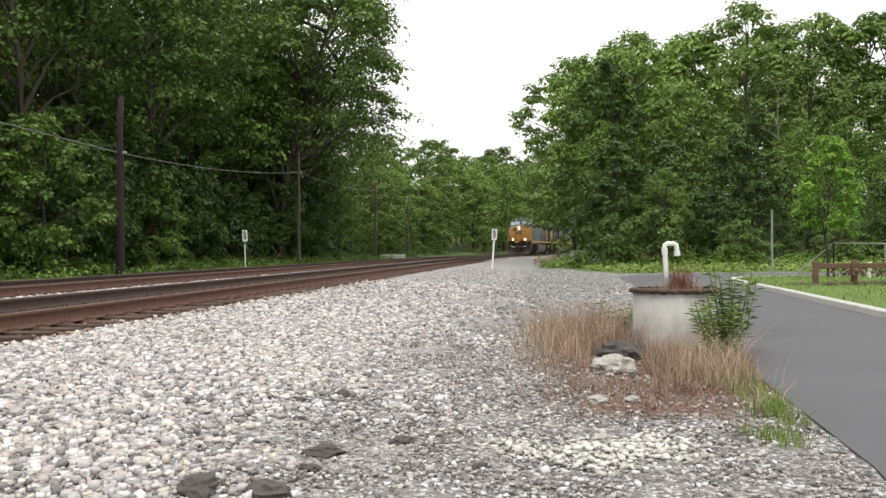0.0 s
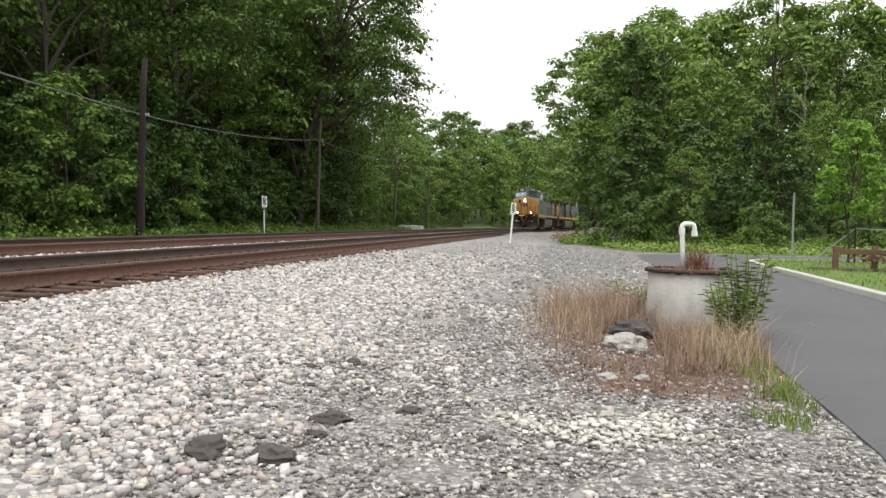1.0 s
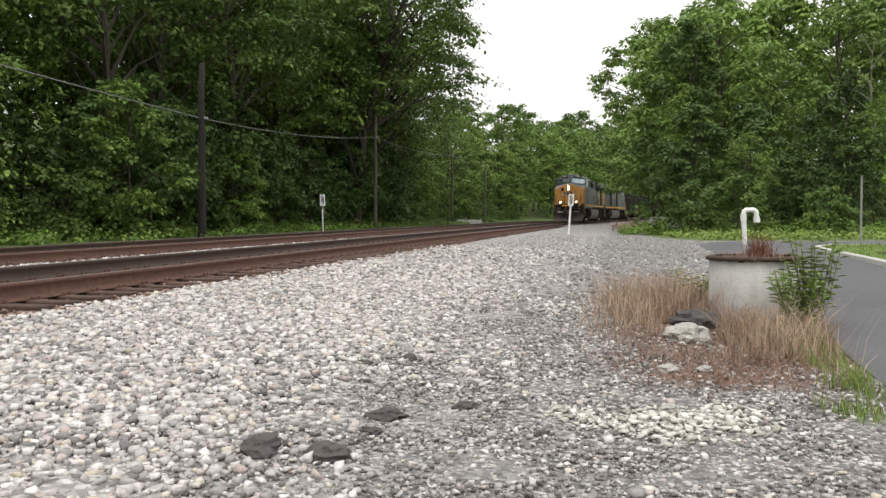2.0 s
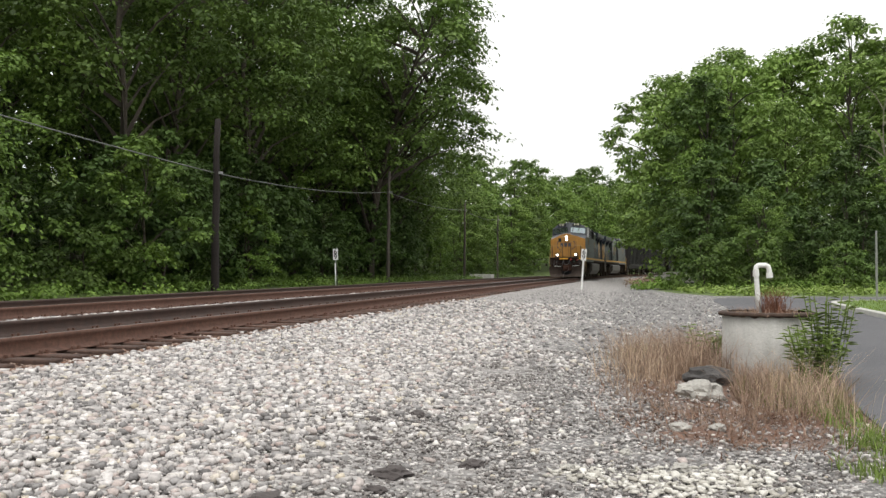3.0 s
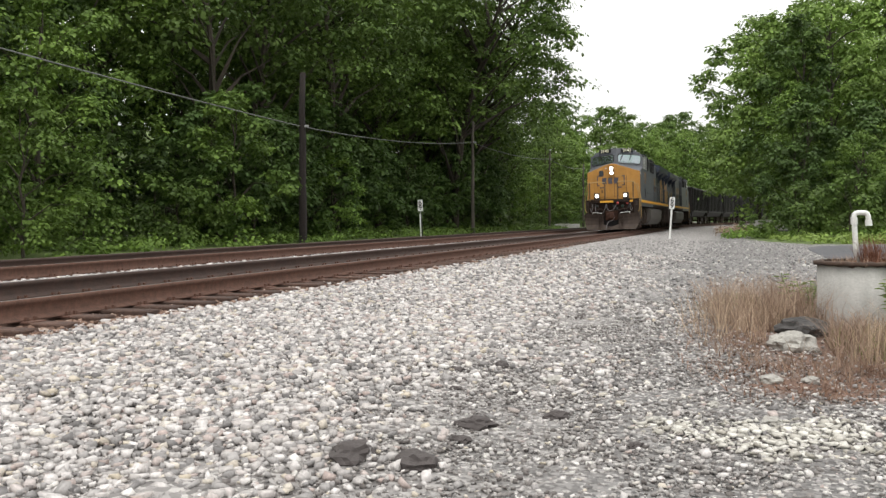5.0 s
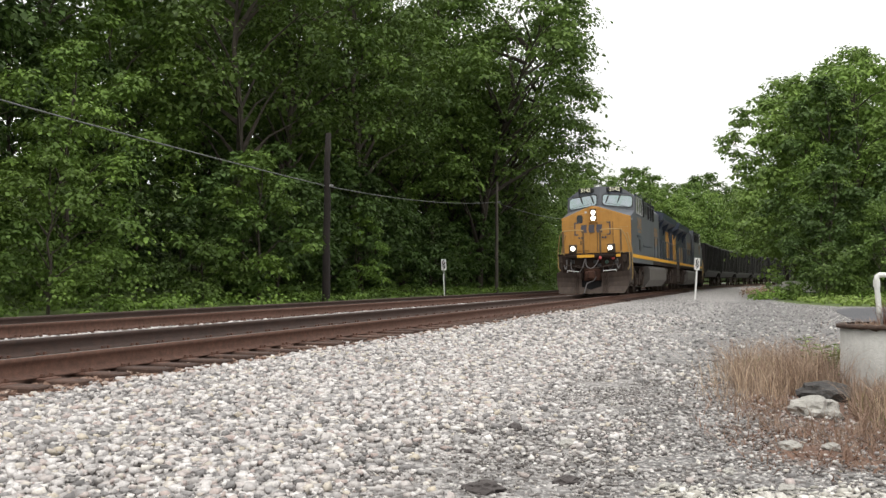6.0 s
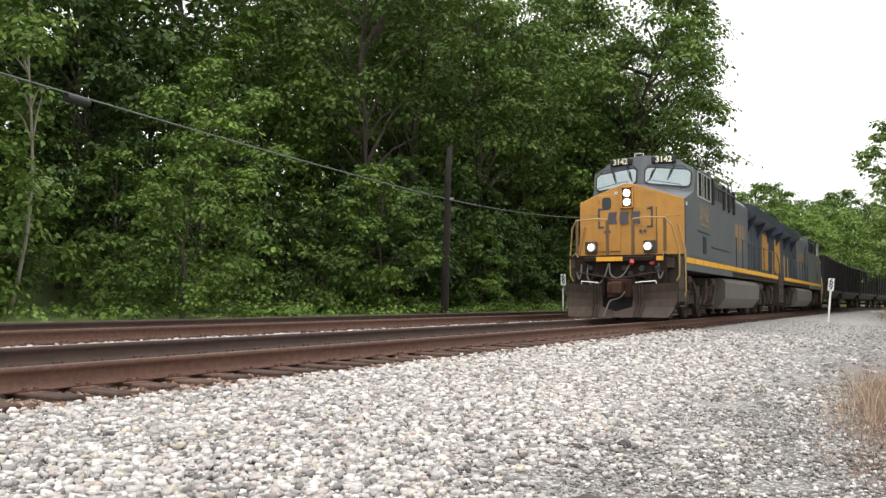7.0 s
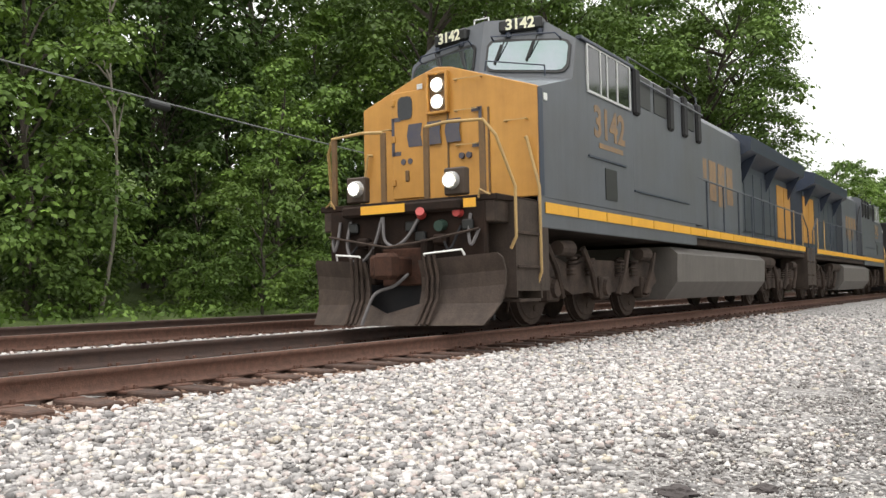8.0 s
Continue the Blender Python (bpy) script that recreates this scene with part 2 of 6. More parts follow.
def ground_material():
    m = bpy.data.materials.new("ground_soil_and_gravel")
    m.use_nodes = True
    n, l = m.node_tree.nodes, m.node_tree.links
    b = n["Principled BSDF"]
    b.inputs["Roughness"].default_value = 0.95
    tc = n.new("ShaderNodeTexCoord")
    vor = n.new("ShaderNodeTexVoronoi")
    vor.inputs["Scale"].default_value = 24
    l.new(tc.outputs["Object"], vor.inputs["Vector"])
    ramp = n.new("ShaderNodeValToRGB")
    e = ramp.color_ramp.elements
    e[0].position, e[0].color = 0.0, (0.12, 0.112, 0.107, 1)
    e[1].position, e[1].color = 1.0, (0.5, 0.475, 0.455, 1)
    for p, c in ((0.35, (0.22, 0.208, 0.2, 1)), (0.7, (0.34, 0.322, 0.31, 1))):
        q = e.new(p)
        q.color = c
    sep = n.new("ShaderNodeSeparateColor")
    l.new(vor.outputs["Color"], sep.inputs[0])
    l.new(sep.outputs[0], ramp.inputs[0])
    att = n.new("ShaderNodeAttribute")
    att.attribute_name = "zone"
    zs = n.new("ShaderNodeSeparateColor")
    l.new(att.outputs["Color"], zs.inputs[0])
    noise1 = n.new("ShaderNodeTexNoise")
    noise1.inputs["Scale"].default_value, noise1.inputs["Detail"].default_value = 1.3, 8
    l.new(tc.outputs["Object"], noise1.inputs["Vector"])
    fine = n.new("ShaderNodeTexNoise")
    fine.inputs["Scale"].default_value, fine.inputs["Detail"].default_value = 45, 5
    l.new(tc.outputs["Object"], fine.inputs["Vector"])

    def two(c0, c1, src):
        r = n.new("ShaderNodeValToRGB")
        r.color_ramp.elements[0].position, r.color_ramp.elements[1].position = 0.35, 0.65
        r.color_ramp.elements[0].color, r.color_ramp.elements[1].color = (*c0, 1), (*c1, 1)
        l.new(src, r.inputs[0])
        return r.outputs[0]

    def mix(fac, a, c):
        ad = n.new("ShaderNodeMath")
        ad.operation = "MULTIPLY_ADD"
        l.new(noise1.outputs["Fac"], ad.inputs[0])
        ad.inputs[1].default_value = 0.9
        ad.inputs[2].default_value = -0.45
        su = n.new("ShaderNodeMath")
        su.operation, su.use_clamp = "ADD", True
        l.new(fac, su.inputs[0])
        l.new(ad.outputs[0], su.inputs[1])
        st = n.new("ShaderNodeMapRange")
        st.inputs["From Min"].default_value, st.inputs["From Max"].default_value = 0.35, 0.65
        l.new(su.outputs[0], st.inputs["Value"])
        x = n.new("ShaderNodeMixRGB")
        l.new(st.outputs[0], x.inputs[0])
        l.new(a, x.inputs[1])
        l.new(c, x.inputs[2])
        return x.outputs[0]

    vor2 = n.new("ShaderNodeTexVoronoi")
    vor2.inputs["Scale"].default_value = 42
    l.new(tc.outputs["Object"], vor2.inputs["Vector"])
    sep2 = n.new("ShaderNodeSeparateColor")
    l.new(vor2.outputs["Color"], sep2.inputs[0])
    rf = n.new("ShaderNodeValToRGB")
    rf.color_ramp.elements[0].position, rf.color_ramp.elements[0].color = 0.0, (0.085, 0.08, 0.077, 1)
    rf.color_ramp.elements[1].position, rf.color_ramp.elements[1].color = 1.0, (0.46, 0.44, 0.42, 1)
    for p, cc in ((0.45, (0.165, 0.158, 0.154, 1)), (0.8, (0.25, 0.24, 0.232, 1))):
        rf.color_ramp.elements.new(p).color = cc
    l.new(sep2.outputs[0], rf.inputs[0])
    fines = rf.outputs[0]
    grass = two((0.05, 0.08, 0.018), (0.12, 0.17, 0.035), fine.outputs["Fac"])
    duff = two((0.09, 0.05, 0.036), (0.2, 0.12, 0.085), fine.outputs["Fac"])
    c = mix(zs.outputs[0], ramp.outputs[0], fines)
    c = mix(zs.outputs[1], c, grass)
    c = mix(zs.outputs[2], c, duff)
    l.new(c, b.inputs["Base Color"])
    bp = n.new("ShaderNodeBump")
    bp.inputs["Strength"].default_value, bp.inputs["Distance"].default_value = 0.7, 0.03
    l.new(vor.outputs["Distance"], bp.inputs["Height"])
    l.new(bp.outputs[0], b.inputs["Normal"])
    return m


def bump01(x, lo, hi):
    return np.clip((x - lo) / (hi - lo), 0, 1)


def weeds_at(x, y):
    """1 inside the patch of dry grass round the concrete ring."""
    return np.clip(1.6 - np.hypot((x - 1.55 - 0.06 * y) / 1.3, (y - 8.5) / 2.6) * 1.25, 0, 1)


def litter_at(x, y):
    """1 where dead leaves and stalks have been trodden into the lot."""
    return np.clip(1.5 - np.hypot((x - 1.35) / 0.75, (y - 6.05) / 0.55), 0, 1)


xs, ys = axis_steps(-14, 16, 0.26, 700), axis_steps(0, 48, 0.26, 700)
gx, gy = np.meshgrid(xs, ys)
gz = ground_z(gx, gy)
_flat = np.stack([gx.ravel(), gy.ravel(), gz.ravel()], 1)
_rng = np.random.default_rng(3)
_flat[:, 2] += _rng.normal(0, 0.008, len(_flat))
_i = np.arange(len(xs) * len(ys)).reshape(len(ys), len(xs))
ground = fast("ground", _flat, np.stack([_i[:-1, :-1], _i[:-1, 1:], _i[1:, 1:], _i[1:, :-1]], -1).reshape(-1, 4), ground_material())
_d, _al = lateral(_flat[:, 0], _flat[:, 1])
_x, _y = _flat[:, 0], _flat[:, 1]
_zone = np.zeros((len(_flat), 4), np.float32)
_zone[:, 0] = bump01(_d, 3.2, 6.0)
_zone[:, 1] = np.maximum(np.maximum(bump01(-_d, 9.2, 10.2), bump01(_y - np.interp(_x, [6.2, 7.6], [45.5, 38.2]), 0, 2.0) * bump01(_d, 5.5, 7.5)), 0)
_zone[:, 2] = np.maximum(np.maximum(weeds_at(_x, _y), 0.7 * litter_at(_x, _y)), 0.62 * np.exp(-((_d - 0.28) / 0.42) ** 4))
_ca = ground.data.color_attributes.new("zone", "FLOAT_COLOR", "POINT")
_ca.data.foreach_set("color", _zone.ravel())
tagged(ground, "pale grey gravel lot with ballast shoulder and grassy verges", "ground", kind="structure")

# ---- asphalt road with its kerb and the lawn ----
ROAD_LEFT = [(-3.2, -30), (0.3, -6), (1.25, 1.0), (1.6, 2.8), (1.96, 4.3), (2.42, 7.05), (3.2, 10.5), (4.05, 15), (4.9, 21), (5.7, 28), (6.2, 32), (6.7, 34.8), (7.7, 36.9), (10, 38.0), (20, 38.4), (45, 38)]
ROAD_RIGHT = [(-0.3, -30), (3.35, -6), (4.35, 1.0), (4.65, 2.8), (4.9, 4.3), (5.4, 7.05), (5.98, 10.5), (6.72, 15), (7.72, 21), (8.5, 26), (8.85, 28), (9.3, 29.5), (10.2, 30.6), (12, 31.2), (20, 31.4), (45, 31)]


def ribbon(bm, left, right, lift, sub=6):
    rows = []
    for a0, a1, b0, b1 in zip(left, left[1:], right, right[1:]):
        for s in range(sub):
            f = s / sub
            a, b = Vector(a0).lerp(Vector(a1), f), Vector(b0).lerp(Vector(b1), f)
            rows.append([bm.verts.new((*a.lerp(b, q), float(ground_z(*a.lerp(b, q))) + lift + 0.03 * math.sin(3.14159 * q))) for q in (0, 0.25, 0.5, 0.75, 1)])
    for r, s in zip(rows, rows[1:]):
        for i in range(4):
            bm.faces.new((r[i], r[i + 1], s[i + 1], s[i]))
    g = bmesh.ops.extrude_face_region(bm, geom=list(bm.faces))
    bmesh.ops.translate(bm, vec=(0, 0, -0.08), verts=[v for v in g["geom"] if isinstance(v, bmesh.types.BMVert)])
    bmesh.ops.recalc_face_normals(bm, faces=bm.faces)
    return bm


road = tagged(part("road", ribbon(bmesh.new(), ROAD_LEFT, ROAD_RIGHT, 0.014), M_ASPH, smooth=False), "smooth dark grey asphalt lane with faint wear", "road", kind="structure")


def kerb():
    bm = bmesh.new()
    prof = [(-0.02, -0.1), (0.0, 0.11), (0.03, 0.13), (0.15, 0.13), (0.17, -0.1)]
    pts = [Vector(p) for p in ROAD_RIGHT[:15]]
    fine = [pts[i].lerp(pts[i + 1], s / 4) for i in range(len(pts) - 1) for s in range(4)]
    rings = []
    for i, p in enumerate(fine):
        d = (fine[min(i + 1, len(fine) - 1)] - fine[max(i - 1, 0)]).normalized()
        side = Vector((d.y, -d.x))
        rings.append([bm.verts.new((*(p + side * a), float(ground_z(*p)) + z)) for a, z in prof])
    for a, b in zip(rings, rings[1:]):
        for i in range(len(prof) - 1):
            bm.faces.new((a[i], b[i], b[i + 1], a[i + 1]))
    return tagged(part("kerb", bm, M_KERB), "pale concrete kerb along the lawn", "kerb", kind="structure")


kerb()


def lawn():
    bm = bmesh.new()
    rows = []
    for (x, y) in ROAD_RIGHT[:14]:
        rows.append([bm.verts.new((x + 0.17 + (32 - x) * q, y + 0.05, float(ground_z(x + 0.17 + (32 - x) * q, y)) + 0.1)) for q in (0, 0.15, 0.4, 1)])
    for r, s in zip(rows, rows[1:]):
        for i in range(3):
            bm.faces.new((r[i], r[i + 1], s[i + 1], s[i]))
    return tagged(part("lawn", bm, material("lawn_turf", (0.12, 0.2, 0.035), 0.95, 0, (0.085, 0.13, 0.03), 2.5, 0.9, 0.8, 90)), "mown green lawn behind the kerb", "lawn", kind="structure")


lawn()

# ---- rails and ties ----
RAIL = [(-0.075, -0.185), (-0.075, -0.172), (-0.02, -0.152), (-0.009, -0.13), (-0.009, -0.055), (-0.035, -0.04), (-0.036, -0.008), (-0.026, 0.0), (0.026, 0.0), (0.036, -0.008), (0.035, -0.04), (0.009, -0.055), (0.009, -0.13), (0.02, -0.152), (0.075, -0.172), (0.075, -0.185)]
CANT = 0.03


def rail_z(k):
    return (0.0, CANT, CANT, 2 * CANT)[k]


SPACING = 4.215
OFFS = (0.0, 1.505, SPACING, SPACING + 1.505)


def rail(k):
    rows, faces = [], []
    ls = np.concatenate([np.arange(-60, 0, 4), np.arange(0, 90, 2), np.arange(90, 262, 4)])
    for l in ls:
        x, y, h = track(float(l), OFFS[k])
        for u, w in RAIL:
            rows.append((x + u * math.cos(h), y - u * math.sin(h), rail_z(k) + w))
    n = len(RAIL)
    for i in range(len(ls) - 1):
        for j in range(n):
            faces.append((i * n + j, i * n + (j + 1) % n, (i + 1) * n + (j + 1) % n, (i + 1) * n + j))
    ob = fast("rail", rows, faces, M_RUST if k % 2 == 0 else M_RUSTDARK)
    ob.data.materials.append(M_SHINE)
    ob.data.polygons.foreach_set("material_index", [1 if j == 7 else 0 for i in range(len(ls) - 1) for j in range(n)])
    return tagged(ob, "rusty brown steel rail with a worn top", "rail", "rails of the two tracks", "structure")


rails = [rail(k) for k in range(4)]

# ---- trees and undergrowth ----


def leaf_cards(rng, centres, radii, flat, count, size, droop=0.3):
    """Broad pointed leaves laid over drooping domes: (verts, faces)."""
    nc = len(centres)
    idx = np.repeat(np.arange(nc), count)
    n = len(idx)
    v = rng.normal(size=(n, 3))
    v[:, 2] = np.where(v[:, 2] < -0.15, -v[:, 2] * 0.8, v[:, 2])
    v /= np.linalg.norm(v, axis=1)[:, None]
    r = rng.random(n) ** 0.4
    rag = 1 + 0.3 * np.sin(np.arctan2(v[:, 1], v[:, 0]) * 3 + idx * 1.9) + 0.16 * np.sin(np.arctan2(v[:, 1], v[:, 0]) * 7 + idx)
    p = v * (r * radii[idx] * rag)[:, None]
    rho2 = p[:, 0] ** 2 + p[:, 1] ** 2
    p[:, 2] = p[:, 2] * flat - droop * rho2 / radii[idx]
    p += centres[idx]
    s = size * rng.uniform(0.6, 1.35, n)
    nrm = v * np.array([0.75, 0.75, 1.0]) + rng.normal(0, 0.34, (n, 3)) + np.array([0, 0, 0.45])
    nrm /= np.linalg.norm(nrm, axis=1)[:, None]
    t = v * np.array([1, 1, 0.2]) + rng.normal(0, 0.7, (n, 3)) + np.array([0, 0, -0.5])
    d = t - nrm * (t * nrm).sum(1)[:, None]
    d /= np.linalg.norm(d, axis=1)[:, None]
    side = np.cross(nrm, d)
    w = (s * rng.uniform(0.26, 0.42, n))[:, None]
    s = s[:, None]
    mid = p + d * s * 0.45
    verts = np.stack([p, mid + side * w + nrm * w * 0.18, p + d * s - nrm * s * 0.12, mid - side * w + nrm * w * 0.18], 1).reshape(-1, 3)
    return verts, np.arange(4 * n).reshape(n, 4)


def tree(name, label, height, crown_r, base, lobes, pads, count, leaf, mat, seed, lean=(0, 0), trunk_r=None, bark=None, group="trees of the wood", lobe_r=0.4):
    """A tapered trunk, a bough to each lobe of the crown, and each lobe clad in drooping pads of leaves."""
    rng = np.random.default_rng(seed)
    rnd = random.Random(seed)
    root = empty(name)
    tr = trunk_r or height * 0.012
    bm = bmesh.new()
    pts = [Vector((0, 0, -0.3))]
    for i in range(1, 7):
        f = i / 6
        pts.append(Vector((lean[0] * f * f + rnd.uniform(-0.12, 0.12) * f * 2, lean[1] * f * f + rnd.uniform(-0.12, 0.12) * f * 2, height * 0.86 * f)))
    fine = [pts[i].lerp(pts[i + 1], j / 5) for i in range(6) for j in range(5)] + [pts[6]]
    stem = limb(bm, fine, [tr * (1.25 if i == 0 else 1 - i / 35) for i in range(31)], 7)
    cs, rs = [], []
    turn = rng.uniform(0, 6.28)
    for i in range(lobes):
        f = (i + 0.5) / lobes
        big = crown_r * lobe_r * rng.uniform(0.72, 1.22) * (1 - 0.35 * f)
        z = base + big * 0.5 + (height - base - big * 1.35) * f ** 0.9
        prof = crown_r * (math.sin(3.14159 * (0.2 + 0.74 * f)) ** 0.7)
        a = turn + i * 2.39996 + rng.uniform(-0.5, 0.5)
        out = max(prof - big * 0.75, 0.0) * (rng.uniform(0.5, 1.1) if f < 0.92 else rng.uniform(0, 0.4))
        c = np.array([math.cos(a) * out + lean[0] * (z / height) ** 2, math.sin(a) * out + lean[1] * (z / height) ** 2, z])
        outward = np.array([math.cos(a), math.sin(a), 0.0])
        for k in range(pads):
            u = rng.normal(size=3) + outward * 0.75 + np.array([0, 0, 0.5])
            u /= np.linalg.norm(u)
            cs.append(c + u * np.array([1, 1, 0.85]) * big * rng.uniform(0.55, 1.0))
            rs.append(big * rng.uniform(0.42, 0.76))
        h0 = max(z - rnd.uniform(1.0, 3.0) * height / 14, height * 0.12)
        k = min(h0 / (height * 0.86) * 6, 5.99)
        b0 = pts[int(k)].lerp(pts[int(k) + 1], k - int(k))
        e = Vector(c)
        limb(bm, [b0, b0.lerp(e, 0.5) + Vector((0, 0, 0.3)), e], [tr * 0.34, tr * 0.22, tr * 0.08], 5, stem)
        q = Vector(cs[-1])
        limb(bm, [e, q], [tr * 0.08, tr * 0.02], 3)
    part("trunk", bm, bark or M_BARK, root)
    v, f = leaf_cards(rng, np.array(cs), np.array(rs), 0.5, count, leaf)
    fast("crown", v, f, mat, root)
    return tagged(root, label, "tree", group)


def spread(protos, places):
    """The first use of each kind stays where its first place is; the rest are copies."""
    used = set()
    for k, x, y, s, turn in places:
        ob = protos[k]
        m = pose(x, y, float(ground_z(x, y)), 0, 0, turn) @ Matrix.Diagonal((s, s, s, 1))
        if k not in used:
            used.add(k)
            ob.matrix_basis = m
        else:
            q = copy_thing(ob, m)
            q.scale = (s, s, s)


def along(l, off):
    x, y, _ = track(l, off)
    return x, y


kinds = {
    "a": tree("broadleaf_tree", "tall broadleaf tree with layered mid-green foliage", 17, 5.0, 2.2, 26, 8, 70, 0.215, M_LEAF, 11, (0.8, 0.4)),
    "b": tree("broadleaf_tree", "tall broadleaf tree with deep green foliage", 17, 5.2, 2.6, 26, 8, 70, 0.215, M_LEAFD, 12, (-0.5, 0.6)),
    "c": tree("broadleaf_tree", "broadleaf tree with light green foliage to the ground", 9.5, 3.3, 0.3, 20, 8, 66, 0.165, M_LEAF2, 13, (0.4, -0.3)),
    "d": tree("sapling", "bushy sapling with bright green leaves", 5.2, 2.1, 0.0, 13, 7, 58, 0.145, M_LEAF2, 14, (0, 0)),
    "e": tree("broadleaf_tree", "slender broadleaf tree with green foliage darkened in colour for shade", 13, 3.5, 0.8, 22, 8, 56, 0.22, M_LEAFD, 15, (0.6, 0)),
    "f": tree("broadleaf_tree", "broadleaf tree in the depth of the wood", 16, 5.2, 0.8, 18, 8, 36, 0.4, M_LEAF, 16, (0.4, 0.3)),
    "g": tree("broadleaf_tree", "dense light green tree on the wooded rise", 15, 4.8, 0.4, 22, 8, 48, 0.31, M_LEAFR, 17, (-0.3, 0.2)),
    "h": tree("overhanging_tree", "tall tree whose open crown leans out towards the tracks", 21, 7.9, 4.4, 34, 9, 64, 0.26, M_LEAF, 18, (5.2, -0.6), lobe_r=0.3),
    "j": tree("broadleaf_tree", "tall tree with a high spreading crown over the poles", 18, 5.4, 5.8, 26, 8, 68, 0.215, M_LEAF, 20, (0.6, 0)),
    # dark-leaved twin of the sapling, its shade painted into the leaves
    "k": tree("sapling", "deep green sapling under the tall trees, shade put into its leaf colour", 5.2, 2.0, 0.0, 13, 7, 50, 0.17, M_LEAFD, 22, (0, 0)),
    "i": tree("shrub", "rounded green shrub at the edge of the wood", 2.6, 1.7, -0.2, 9, 7, 46, 0.15, M_LEAF, 19, (0, 0)),
}
SIZE = {"a": 17, "b": 17, "c": 9.5, "d": 5.2, "e": 13, "f": 16, "g": 15, "h": 21, "i": 2.6, "j": 18, "k": 5.2}
rw = random.Random(5)
places = []


def plant(kind, x, y, tall):
    places.append((kind, x, y, tall / SIZE[kind], rw.uniform(0, 360) if kind != "h" else 0))


for k in range(9):
    plant("i", *along(6 + k * 4.2 + rw.uniform(-1, 1), 14.3 + rw.uniform(-0.6, 0.6)), rw.uniform(1.6, 3.0))
for k in range(5):
    plant("e", *along(5 + k * 5.5 + rw.uniform(-1, 1), 17.4 + rw.uniform(-0.6, 0.8)), rw.uniform(8.0, 11.0))
# saplings that stand out in front of the wood
for k, x, y, tall in (("d", -14.0, 31.2, 5.9), ("c", -17.3, 24.4, 8.4), ("c", -18.4, 15.6, 10), ("d", -14.6, 20.0, 4.2), ("d", -15.6, 11.0, 4.6), ("d", -13.4, 41.0, 4.4)):
    plant(k, x, y, tall)
# the wood beyond the tracks: shrubs, saplings, front trees, then the high trees behind
l = 4.0
while l < 130:
    plant("i", *along(l, 13.0 + rw.uniform(-0.7, 0.8)), rw.uniform(1.0, 2.4))
    l += rw.uniform(2.4, 5.0) * (1 if l < 50 else 2)
l = 3.0
while l < 130:
    # darker saplings paint the shade in behind the poles
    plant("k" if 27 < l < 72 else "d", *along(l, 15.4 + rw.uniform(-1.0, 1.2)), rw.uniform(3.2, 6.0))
    l += rw.uniform(2.6, 4.8) * (1 if l < 60 else 1.8)
l = 2.0
while l < 140:
    tall = rw.uniform(8, 13)
    plant(rw.choice("ce") if tall > 9 else "c", *along(l, 18.5 + rw.uniform(-1.3, 1.8)), tall)
    l += rw.uniform(4.0, 6.0) * (1 if l < 60 else 1.6)


def tall_at(l):
    return float(np.interp(l, [0, 30, 58, 66, 78, 100, 150, 240], [19, 20, 20, 17, 12.5, 13, 18, 26]))


for off, step, ks, end in ((23, 6.0, "abb", 240), (31, 8.5, "ff", 90)):
    l = 0.0
    while l < end:
        plant(rw.choice(ks) if l < 52 else "f", *along(l, off + rw.uniform(-2, 2)), tall_at(l) * rw.uniform(0.88, 1.1))
        l += rw.uniform(0.8, 1.25) * step * (1 if l < 90 else 1.5)
# a row of the shade-coloured saplings under the high crowns
l = 30.0
while l < 70:
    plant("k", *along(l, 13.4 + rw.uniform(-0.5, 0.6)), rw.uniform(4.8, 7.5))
    l += rw.uniform(2.4, 3.6)
plant("i", 7.75, 56.0, 1.3)
plant("h", *along(59.5, 12.8), 23.5)
plant("h", *along(66.0, 13.6), 21.5)
for l, off, tall in ((60, 16.6, 23.0), (65, 17.6, 23.0), (71, 17.0, 21.0), (78, 16.4, 18.5), (84, 16.2, 15.0)):
    plant("j", *along(l, off), tall)
l = 33.0
while l < 67:
    plant("j", *along(l, 14.8 + rw.uniform(-0.8, 1.0) + (1.2 if l > 55 else 0)), rw.uniform(17.5, 20) if l < 62 else 16)
    l += rw.uniform(4.2, 5.6)
l = 72.0
while l < 240:
    plant("f" if rw.random() < 0.25 else "g", *along(l, 16.5 + rw.uniform(-1, 2)), tall_at(l) * rw.uniform(0.7, 1.0))
    l += rw.uniform(5, 8)
# the wooded rise beyond the lane
RISE_A = [4.0, 5.4, 6.4, 8.5, 12, 15, 18, 24, 34, 46]
RISE_E = [0.10, 0.14, 0.205, 0.222, 0.234, 0.24, 0.267, 0.27, 0.27, 0.27]
# low rows mix in e and k, shade painted at the rise's foot
for dist, hs, step, low in ((51.5, "iik", 2.4, 0.05), (54, "kck", 3.0, 0.09), (58, "eck", 3.8, 0.145), (64, "cgge", 4.6, 0.20), (74, "ggf", 5.2, 0.25), (86, "ggf", 5.6, 1.0), (101, "gf", 6.2, 1.0)):
    a = float(np.interp(dist, [51, 54, 58, 65, 74, 86, 118], [10.4, 10.2, 10.7, 10.3, 9.8, 8.2, 7.2]))
    while a < 35:
        r = dist + rw.uniform(-1.6, 1.6)
        x, y = r * math.tan(radians(a)), r
        z0 = float(ground_z(x, y))
        tall = min(float(np.interp(a, RISE_A, RISE_E)), low) * r + 0.63 - z0
        if lateral(x, y)[0] > (4.2 if dist < 60 else 6.5):
            plant(rw.choice(hs), x, y, max(tall, 1.2) * (rw.uniform(0.72, 1.05) if dist < 80 else rw.uniform(0.92, 1.08)))
        a += step / dist * 57.3 * rw.uniform(0.8, 1.2) * (1 if a < 32 else 1.4)
